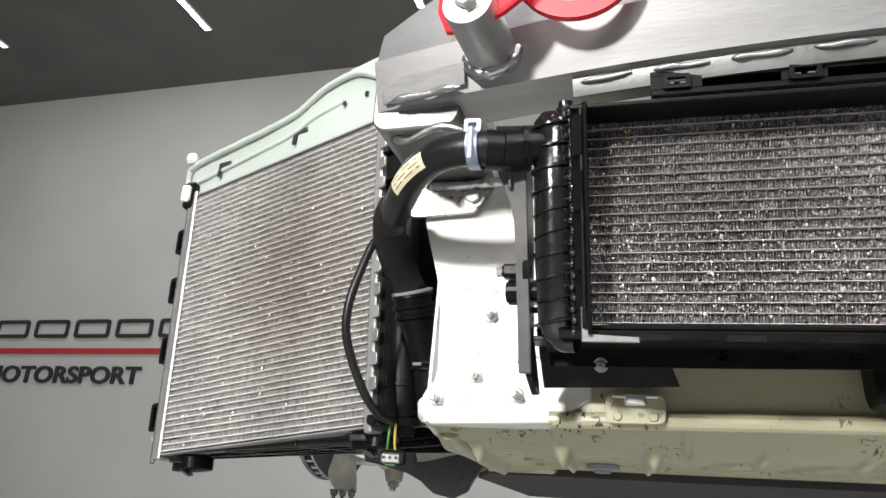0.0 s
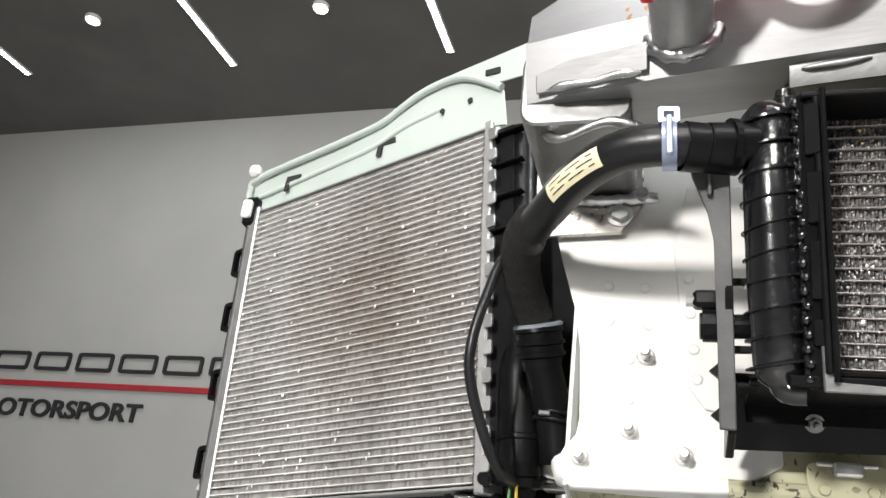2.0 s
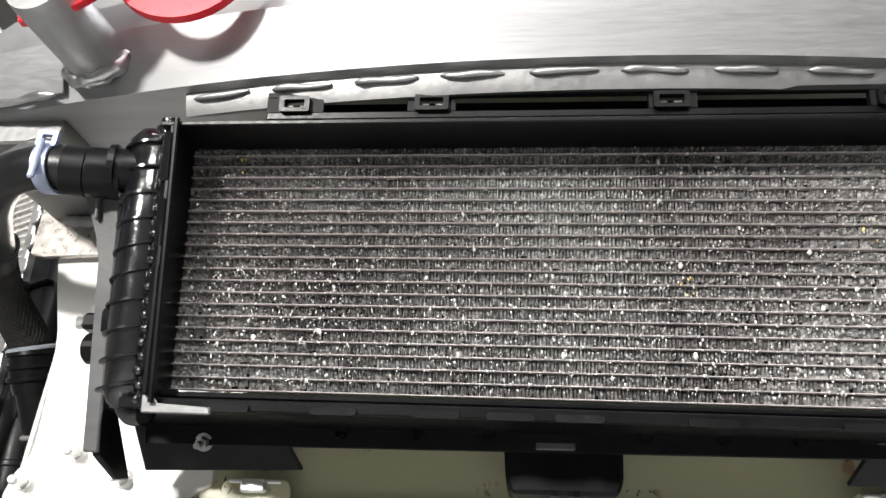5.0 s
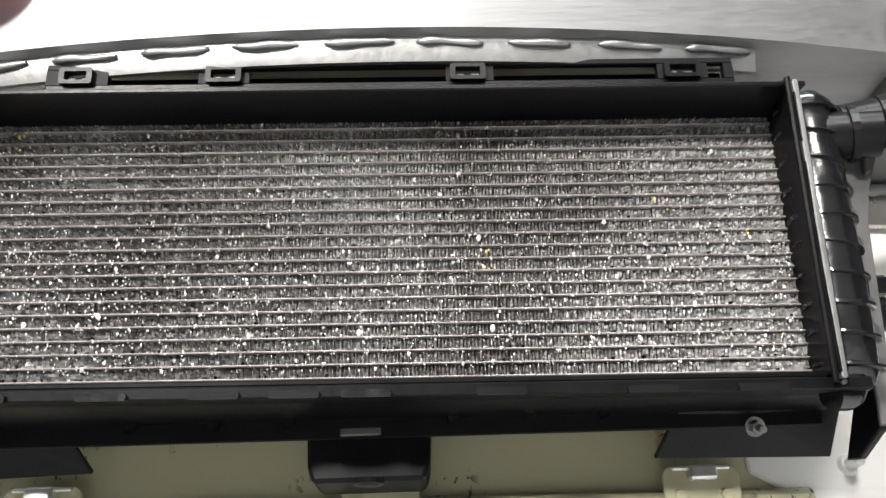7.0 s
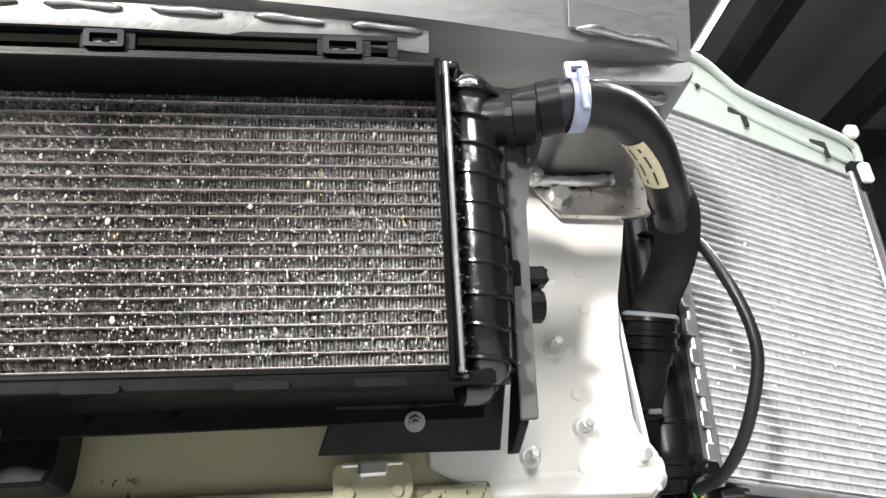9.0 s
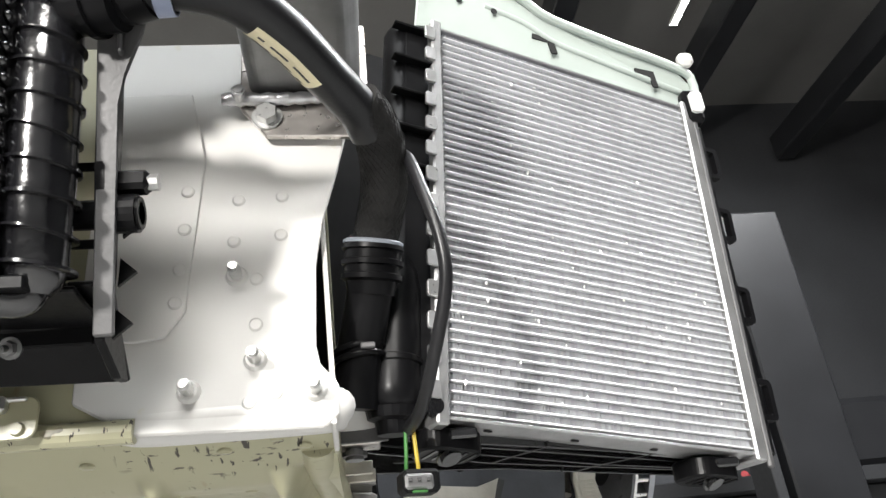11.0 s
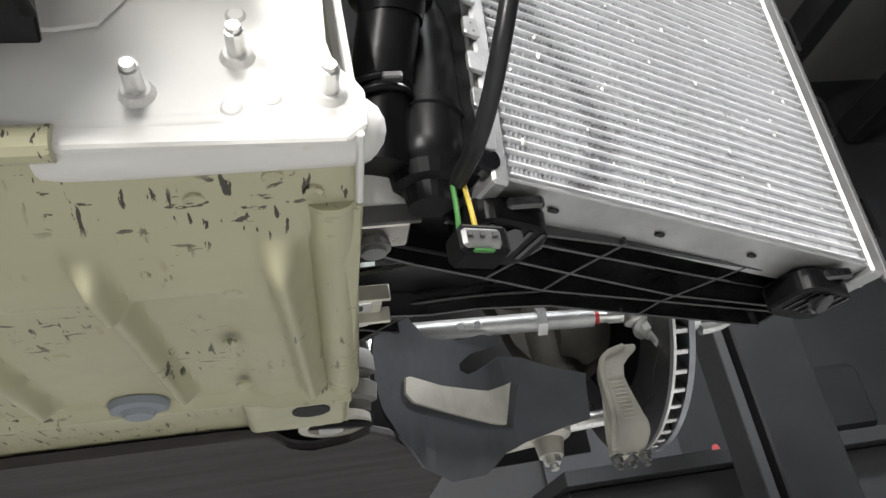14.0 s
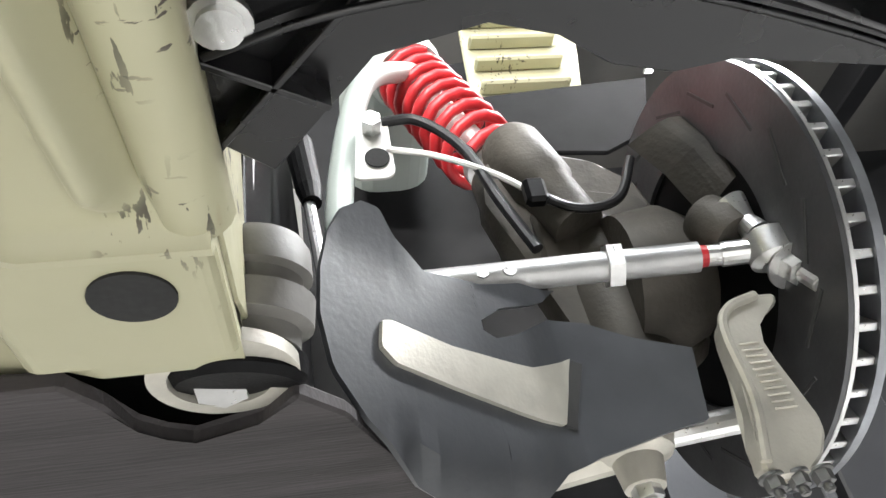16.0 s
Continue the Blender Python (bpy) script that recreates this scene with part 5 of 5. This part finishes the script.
            # black disc paints the shade in the nut's opening
            part("clip_shade", rod(c + V(0.004, 0, -0.0055), c + V(0.004, 0, -0.0068), 0.0045, 14), PRINT_RECESS, hook)
        else:
            part("bolt_head", rod(c + V(0, 0.004, -0.002), c + V(0, 0.004, -0.012), 0.011, 18, w=0.003), CAN, hook)
    cup = thing("round_bumper", "white round plastic bump stop beside the rail", "bump stop")
    part("dome", turned((sg * 0.493, 0.13, 1.600), (sg * 0.493, 0.11, 1.645), [(0, 0.034), (0.5, 0.034), (0.8, 0.028), (1, 0.016)], 26), WHITE, cup, "", 50)


for sg in (-1, 1):
    lower_carrier(sg)


# ---- front suspension ----
def shield_y(x):
    return 0.53 + 0.76 * (x - 0.554) if x < 0.695 else 0.637


def bent_sheet(outline, thick, sg, off=0.0):
    """A sheet cut along an outline of (x, z), in narrow strips, and bent to the line of the shield."""
    xs = [p[0] for p in outline]
    x0, x1 = min(xs) + 0.0002, max(xs) - 0.0002
    n = int((x1 - x0) / 0.0022) + 2

    def cuts(x):
        out = []
        for (ax, az), (bx, bz) in zip(outline, outline[1:] + outline[:1]):
            if (ax <= x) != (bx <= x):
                out.append(az + (bz - az) * (x - ax) / (bx - ax))
        return sorted(out)

    def put(x, z):
        y = shield_y(x) - 0.007 * max(0, 1 - abs(x - 0.695) / 0.06) ** 2
        return V(sg * x, off + y + 0.8 * max(0, 1.535 - z) - 0.3 * max(0, z - 1.67), z)
    bm = bmesh.new()
    faces = []
    for k in range(n):
        xa, xb = x0 + (x1 - x0) * k / n, x0 + (x1 - x0) * (k + 1) / n
        ca, cb = cuts(xa), cuts(xb)
        if len(ca) != len(cb):
            ca = cb = cuts((xa + xb) / 2)
        for a0, a1, b0, b1 in zip(ca[::2], ca[1::2], cb[::2], cb[1::2]):
            m = 8
            for r in range(m):
                q = [put(xa, a0 + (a1 - a0) * r / m), put(xb, b0 + (b1 - b0) * r / m), put(xb, b0 + (b1 - b0) * (r + 1) / m), put(xa, a0 + (a1 - a0) * (r + 1) / m)]
                faces.append(bm.faces.new([bm.verts.new(p) for p in q]))
    bmesh.ops.remove_doubles(bm, verts=bm.verts, dist=0.00015)
    bmesh.ops.recalc_face_normals(bm, faces=bm.faces)
    bmesh.ops.solidify(bm, geom=list(bm.faces), thickness=thick)
    return bm


def bend_guide(sg):
    """An arched sheet that leads air to the hub."""
    bm = bmesh.new()
    rows = []
    for k in range(11):
        f = k / 10
        a = V(sg * (0.838 + 0.082 * f), 0.655 - 0.035 * math.sin(math.pi * f), 1.868 + 0.006 * f)
        b = V(sg * (0.862 + 0.062 * f), 0.625 - 0.030 * math.sin(math.pi * f), 1.748 + 0.045 * f)
        rows.append([bm.verts.new(p) for p in (a, a.lerp(b, 0.5) + V(0, -0.006, 0), b)])
    faces = [bm.faces.new((p[k], p[k + 1], q[k + 1], q[k])) for p, q in zip(rows, rows[1:]) for k in range(2)]
    bmesh.ops.solidify(bm, geom=faces, thickness=0.003)
    return bm


def suspension(sg):
    X = lambda x, y, z: (sg * x, y, z)
    grp = "front suspension"
    # heat and air shield with a cut-out
    sh = thing("air_shield", "dark grey moulded suspension shield with a long pale insert", "shield", grp)
    out = [(0.517, 1.608), (0.519, 1.64), (0.526, 1.672), (0.536, 1.692), (0.550, 1.703), (0.562, 1.703), (0.571, 1.686), (0.590, 1.668), (0.635, 1.675), (0.672, 1.687), (0.705, 1.686), (0.692, 1.676), (0.650, 1.659), (0.630, 1.642), (0.629, 1.634), (0.640, 1.630), (0.658, 1.638), (0.693, 1.660), (0.725, 1.657), (0.763, 1.640), (0.808, 1.626), (0.803, 1.594), (0.799, 1.566), (0.764, 1.560), (0.708, 1.547), (0.675, 1.534), (0.646, 1.514), (0.600, 1.506), (0.565, 1.518), (0.539, 1.546), (0.522, 1.574)]
    part("shield_panel", bent_sheet(out, 0.004, sg), SHIELD, sh, "", 30)
    strip = [(0.553, 1.612), (0.560, 1.615), (0.60, 1.609), (0.665, 1.610), (0.702, 1.623), (0.682, 1.568), (0.664, 1.569), (0.60, 1.578), (0.560, 1.585), (0.552, 1.594)]
    part("insert", bent_sheet(strip, 0.004, sg, -0.0045), GOLD, sh, "pale grooved metal insert")
    part("insert_edge", bent_sheet([(0.702, 1.623), (0.712, 1.619), (0.692, 1.566), (0.682, 1.568)], 0.003, sg, -0.0035), PRINT_RECESS, sh)
    # tie rod
    tr = thing("tie_rod", "silver adjustable tie rod with lock nut and ball joint", "tie rod", grp)
    a, b = V(*X(0.574, 0.640, 1.711)), V(*X(0.845, 0.600, 1.690))
    part("rod", turned(a, a.lerp(b, 0.93), [(0, 0.010), (0.06, 0.0128), (0.66, 0.0128), (0.67, 0.0128), (1, 0.0128)], 22), ALU_RAW, tr, "", 40)
    part("lock_nut", rod(a.lerp(b, 0.655), a.lerp(b, 0.70), 0.0195, 6), STEEL, tr)
    part("thread", turned(a.lerp(b, 0.92), b, [(0, 0.009), (1, 0.009)], 16), STEEL, tr)
    part("paint_mark", turned(a.lerp(b, 0.935), a.lerp(b, 0.955), [(0, 0.0093), (1, 0.0093)], 16), SPRING_RED, tr)
    for f in (0.28, 0.36):
        p = a.lerp(b, f)
        part("stamp_boss", rod(p + V(0, -0.0115, -0.002), p + V(0, -0.0135, -0.002), 0.0055, 6 if f < 0.3 else 14), STEEL, tr)
    ball = V(*X(0.880, 0.588, 1.684))
    part("eye", turned(ball + V(0, 0.0, 0.016), ball - V(0, 0.0, 0.016), [(0, 0.012), (0.15, 0.019), (0.85, 0.019), (1, 0.012)], 24), STEEL, tr, "", 30)
    part("eye_neck", rod(b, ball, 0.0105, 16), STEEL, tr)
    hexnut(tr, X(0.888, 0.585, 1.664), (0, -0.5, -0.8), 0.013, 0.014, "nut", STEEL, 0.022, 0.020)
    part("spacer", turned(X(0.876, 0.588, 1.70), X(0.868, 0.594, 1.735), [(0, 0.012), (0.4, 0.009), (1, 0.016)], 20), STEEL, tr)
    # steering arm plate
    arm = thing("steering_arm", "pale cast aluminium steering arm bracket with ribs", "suspension arm", grp)
    line = [(0.824, 1.634), (0.814, 1.622), (0.811, 1.606), (0.812, 1.585), (0.810, 1.556), (0.803, 1.530), (0.800, 1.510), (0.812, 1.504), (0.832, 1.505), (0.847, 1.516), (0.857, 1.532), (0.858, 1.546), (0.850, 1.566), (0.841, 1.588), (0.838, 1.604), (0.842, 1.620), (0.852, 1.630), (0.868, 1.636), (0.870, 1.646), (0.846, 1.646)]
    part("web", slab(line, 0.018, lambda a2, b2, d: V(sg * a2, 0.592 + d, b2), 0.003), GOLD, arm)
    part("rim", tube([X(0.850, 0.590, 1.643), X(0.824, 0.590, 1.634), X(0.813, 0.590, 1.614), X(0.813, 0.590, 1.56), X(0.803, 0.590, 1.516)], 0.004, 8), GOLD, arm)
    for k in range(11):
        z = 1.604 - 0.0052 * k
        part("ridge", box((sg * (0.829 + 0.0006 * k), 0.5915, z), (0.017, 0.003, 0.0016), 0.0005), GOLD, arm)
    for x in (0.806, 0.824, 0.842):
        hexnut(arm, X(x, 0.598, 1.508), (0, -0.2, -1), 0.007, 0.008, "bolt_head", CAN, 0.006, 0.009)
    # upright and strut
    up = thing("wheel_upright", "dusty cast wheel upright with strut clamp", "upright", grp)
    part("carrier", turned(X(0.80, 0.72, 1.60), X(0.80, 0.74, 1.82), [(0, 0.035), (0.3, 0.042), (0.6, 0.048), (0.85, 0.045), (1, 0.04)], 24), DUSTY, up, "", 60)
    part("hub_arm", turned(X(0.80, 0.71, 1.735), X(0.875, 0.705, 1.735), [(0, 0.07), (0.6, 0.075), (1, 0.06)], 26), DUSTY, up, "", 60)
    part("clamp", turned(X(0.755, 0.745, 1.80), X(0.745, 0.755, 1.91), [(0, 0.036), (0.2, 0.045), (0.8, 0.044), (1, 0.034)], 26), DUSTY, up, "", 60)
    plate = [(0.690, 1.905), (0.742, 1.930), (0.825, 1.905), (0.866, 1.872), (0.886, 1.80), (0.878, 1.665), (0.840, 1.640), (0.770, 1.650), (0.744, 1.700), (0.706, 1.785), (0.694, 1.850)]
    part("knuckle_plate", slab(plate, 0.035, lambda a2, b2, d: V(sg * a2, 0.705 + d + 0.6 * (a2 - 0.78) ** 2, b2), 0.010), DUSTY, up, "broad dusty cast web", 40)
    part("sleeve", turned(X(0.735, 0.715, 1.935), X(0.775, 0.690, 1.795), [(0, 0.030), (0.1, 0.036), (0.55, 0.034), (0.6, 0.029), (1, 0.027)], 24), DUSTY, up, "", 50)
    for x, z, r in ((0.800, 1.712, 0.014), (0.826, 1.690, 0.010), (0.792, 1.675, 0.012), (0.800, 1.815, 0.009)):
        # dark discs paint the shade of pockets on the solid web
        part("pocket_shade", turned(X(x, 0.707, z), X(x, 0.702, z), [(0, r), (0.6, r), (1, r * 0.8)], 14), PRINT_RECESS, up, "dark disc painted as the shade of a pocket in the casting")
    part("clamp_web", slab([(-0.04, -0.04), (0.07, -0.06), (0.11, -0.01), (0.08, 0.04), (0.0, 0.06), (-0.04, 0.03)], 0.02, lambda a2, b2, d: V(sg * (0.775 + a2), 0.70 + d, 1.80 + b2), 0.004), DUSTY, up)
    part("lug", turned(X(0.855, 0.615, 1.74), X(0.865, 0.60, 1.705), [(0, 0.022), (0.6, 0.026), (1, 0.02)], 20), DUSTY, up, "", 50)
    part("air_guide", bend_guide(sg), DUSTY, up, "bent dusty metal guide")
    st = thing("coil_strut", "red coil-over spring on a grey damper strut", "spring strut", grp)
    s0, s1 = V(*X(0.745, 0.755, 1.905)), V(*X(0.665, 0.83, 2.19))
    part("damper", turned(s0, s1, [(0, 0.024), (0.15, 0.026), (0.16, 0.034), (0.2, 0.034), (0.21, 0.02), (1, 0.018)], 22), STEEL, st, "", 40)
    q = (s1 - s0).to_track_quat("Z", "Y").to_matrix()
    L = (s1 - s0).length
    pts = []
    for k in range(121):
        f = k / 120
        turns = 8.2
        g = 0.17 + 0.78 * (f ** 0.85)
        an = 2 * math.pi * turns * f
        pts.append(s0.lerp(s1, g) + q @ V(0.043 * math.cos(an), 0.043 * math.sin(an), 0))
    part("coil", tube(pts, 0.0075, 10, 0), SPRING_RED, st, "red coated coil spring", 70)
    part("top_mount", turned(s1 - (s1 - s0) * 0.03, s1 + (s1 - s0) * 0.12, [(0, 0.05), (0.3, 0.055), (1, 0.05)], 24), MINT, st, "", 40)
    # brake disc
    bd = thing("brake_disc", "large ventilated iron brake disc with radial vanes", "brake disc", grp)
    cx, cy, cz, R = 0.885, 0.705, 1.735, 0.206
    o, i = ring_xy(R, R, 72), ring_xy(0.125, 0.125, 72)
    part("inner_plate", frame_slab(o, i, 0.008, lambda a2, b2, d: V(sg * (cx + d), cy + a2, cz + b2)), DISC_FACE, bd, "", 40)
    part("outer_plate", frame_slab(o, i, 0.008, lambda a2, b2, d: V(sg * (cx + 0.026 + d), cy + a2, cz + b2)), DISC, bd, "", 40)
    vane = None
    for k in range(48):
        an = 2 * math.pi * k / 48
        m = Matrix.Translation((sg * (cx + 0.017), cy, cz)) @ Matrix.Rotation(sg * an, 4, "X")
        if vane is None:
            vane = part("vane", box((0, 0, 0.165), (0.0185, 0.007, 0.076), 0.001), STEEL, bd)
            vane.matrix_local = m
        else:
            v2 = new("vane", vane.data)
            v2.parent = bd
            v2.matrix_local = m
    part("rim_band", frame_slab(ring_xy(R + 0.0006, R + 0.0006, 72), ring_xy(R - 0.004, R - 0.004, 72), 0.0035, lambda a2, b2, d: V(sg * (cx + 0.0045 + d), cy + a2, cz + b2)), STEEL, bd, "", 40)
    for k in range(16):
        an = 2 * math.pi * k / 16
        p = V(0, math.cos(an) * 0.17, math.sin(an) * 0.17)
        part("face_slot", box((0, 0, 0), (0.001, 0.003, 0.05), 0, Matrix.Translation(V(sg * (cx - 0.0004), cy, cz) + p) @ Matrix.Rotation(an * 1.0 + 0.3, 4, "X")), PRINT_RECESS, bd)
    part("hat", turned(X(cx + 0.005, cy, cz), X(cx + 0.06, cy, cz), [(0, 0.128), (0.5, 0.120), (1, 0.10)], 40), BLACK_MATT, bd, "", 40)
    ck = thing("hub_ring", "polished steel lifting ring screwed onto the wheel hub", "ring", grp)
    part("hub_nut", turned(X(0.95, cy, cz), X(1.05, cy, cz), [(0, 0.035), (0.45, 0.035), (0.46, 0.042), (0.75, 0.042), (0.8, 0.03), (1, 0.028)], 28), STEEL, ck, "", 40)
    part("loop", tube([X(1.03 + 0.075 * math.sin(k * math.pi / 8), cy, cz + 0.042 * math.cos(k * math.pi / 8)) for k in range(9)], 0.009, 12, 4), STEEL, ck, "", 60)
    # lower joint, bush, brake line
    lj = thing("lower_ball_joint", "cast lower ball joint with fixing nuts", "ball joint", grp)
    part("housing", turned(X(0.752, 0.675, 1.585), X(0.748, 0.668, 1.532), [(0, 0.03), (0.3, 0.034), (0.5, 0.03), (0.6, 0.02), (1, 0.016)], 22), GOLD, lj, "", 40)
    part("arm", tube([X(0.75, 0.68, 1.572), X(0.66, 0.72, 1.57), X(0.56, 0.80, 1.57)], 0.02, 12), GOLD, lj)
    part("link", rod(X(0.76, 0.67, 1.57), X(0.85, 0.655, 1.572), 0.011, 14), STEEL, lj)
    hexnut(lj, X(0.748, 0.668, 1.534), (0, -0.2, -1), 0.012, 0.012, "nut", STEEL, 0.008)
    bu = thing("arm_bush", "ribbed grey rubber suspension bush with a steel bolt", "bush", grp)
    part("bush_body", turned(X(0.492, 0.452, 1.625), X(0.485, 0.46, 1.565), [(0, 0.022), (0.1, 0.026), (0.35, 0.028), (0.38, 0.023), (0.5, 0.023), (0.55, 0.030), (0.8, 0.030), (0.85, 0.024), (1, 0.024)], 28), BUSH, bu, "", 40)
    part("bush_ring", turned(X(0.478, 0.470, 1.566), X(0.477, 0.473, 1.552), [(0, 0.034), (0.7, 0.034), (1, 0.030)], 28), BLACK_MATT, bu, "", 40)
    part("rim", frame_slab(ring_xy(0.036, 0.038, 32, (0.472, 0.460)), ring_xy(0.025, 0.026, 32, (0.470, 0.462)), 0.007, lambda a2, b2, d: V(sg * a2, b2, 1.551 + d)), GOLD, bu, "pale cast rim", 40)
    hexnut(bu, X(0.468, 0.478, 1.566), (0, -0.1, -1), 0.015, 0.012, "bolt_head", STEEL, 0.0, 0.021)
    bl = thing("brake_line", "white and black brake line clipped to a pale bracket", "brake line", grp)
    part("bracket", slab(rounded(-0.022, -0.05, 0.024, 0.04, 0.012), 0.004, lambda a2, b2, d: V(sg * (0.583 + a2), 0.70 + d, 1.935 + b2), 0.001), WHITE, bl)
    # dark disc paints the opening's shade on the solid bracket
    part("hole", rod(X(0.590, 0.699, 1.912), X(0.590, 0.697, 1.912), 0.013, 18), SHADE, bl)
    part("union", rod(X(0.588, 0.70, 1.955), X(0.588, 0.682, 1.955), 0.011, 6), STEEL, bl)
    part("line", tube([X(0.602, 0.70, 1.925), X(0.65, 0.69, 1.902), X(0.70, 0.68, 1.865), X(0.735, 0.67, 1.825)], 0.0035, 8), NYLON, bl, "white line")
    part("rubber_line", tube([X(0.735, 0.67, 1.825), X(0.77, 0.665, 1.80), X(0.81, 0.66, 1.805), X(0.835, 0.655, 1.85)], 0.005, 10), RUBBER, bl, "black rubber line")
    part("long_line", tube([X(0.60, 0.70, 1.965), X(0.64, 0.70, 1.965), X(0.68, 0.69, 1.91), X(0.70, 0.68, 1.83), X(0.72, 0.67, 1.76)], 0.006, 10), RUBBER, bl, "black rubber line")
    part("line_clip", box(X(0.733, 0.668, 1.826), (0.022, 0.016, 0.03), 0.004), BLACK, bl)
    ps = thing("stay_rod", "thin steel stay with coil spring cover", "rod", grp)
    part("stay", rod(X(0.525, 0.56, 1.66), X(0.517, 0.60, 1.78), 0.005, 10), STEEL, ps)
    part("boot", turned(X(0.52, 0.595, 1.77), X(0.512, 0.62, 1.86), [(0, 0.008), (0.2, 0.011), (1, 0.013)], 16), BLACK_MATT, ps)


for sg in (1, -1):
    suspension(sg)


# ---- dark side of the workshop ----
def lift_post():
    post = thing("lift_post", "dark painted steel car lift post", "car lift")
    part("column", box((2.55, 2.9, 1.6), (0.34, 0.3, 3.2), 0.01), POST, post)
    part("side_rail", box((2.33, 2.88, 1.6), (0.05, 0.2, 3.2), 0.005), DARKWALL, post)
    part("base", box((2.55, 2.9, 0.04), (0.6, 0.55, 0.08), 0.01), POST, post)


lift_post()


def bench():
    b = thing("work_bench", "workshop bench with drawer fronts, shade put into their dark colours", "bench")
    # bench and drawer colours carry the shade too
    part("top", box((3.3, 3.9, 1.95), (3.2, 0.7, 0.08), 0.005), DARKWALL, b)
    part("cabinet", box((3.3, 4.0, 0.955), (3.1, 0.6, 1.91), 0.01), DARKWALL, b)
    for k in range(3):
        part("drawer_front", box((2.4 + k * 0.95, 3.69, 1.45), (0.8, 0.02, 0.32), 0.004), GREYWALL, b)


bench()
# Panel colour is darkened for shade as well.
tagged(part("wall_panel", box((2.35, WALL_Y - 0.02, 2.45), (0.95, 0.03, 1.0), 0.004), GREYWALL), "grey panel on the dark wall, its colour darkened for shade", "panel", kind="structure")
tool = thing("red_tool_handle", "small red and black hand tool on the bench", "tool")
part("handle", rod((2.60, 3.62, 2.01), (2.66, 3.72, 2.01), 0.02, 14, w=0.005), RED, tool)
part("shaft", rod((2.66, 3.72, 2.01), (2.8, 3.85, 2.01), 0.012, 12), STEEL, tool)
bag = thing("yellow_black_case", "black case with a yellow flash on the bench", "case")
part("case_body", box((3.3, 3.8, 2.19), (0.7, 0.4, 0.4), 0.04), POST, bag)
part("flash", box((3.15, 3.59, 2.22), (0.22, 0.02, 0.08), 0.01), YELLOW, bag)
for k in range(4):
    duct = tagged(part("roof_beam", box((1.9 + k * 1.1, 1.2, 4.9 - 0.1 * k), (0.16, 6.5, 0.22), 0.01), POST), "dark steel roof beam under the ceiling", "beam", "roof beams", "structure")
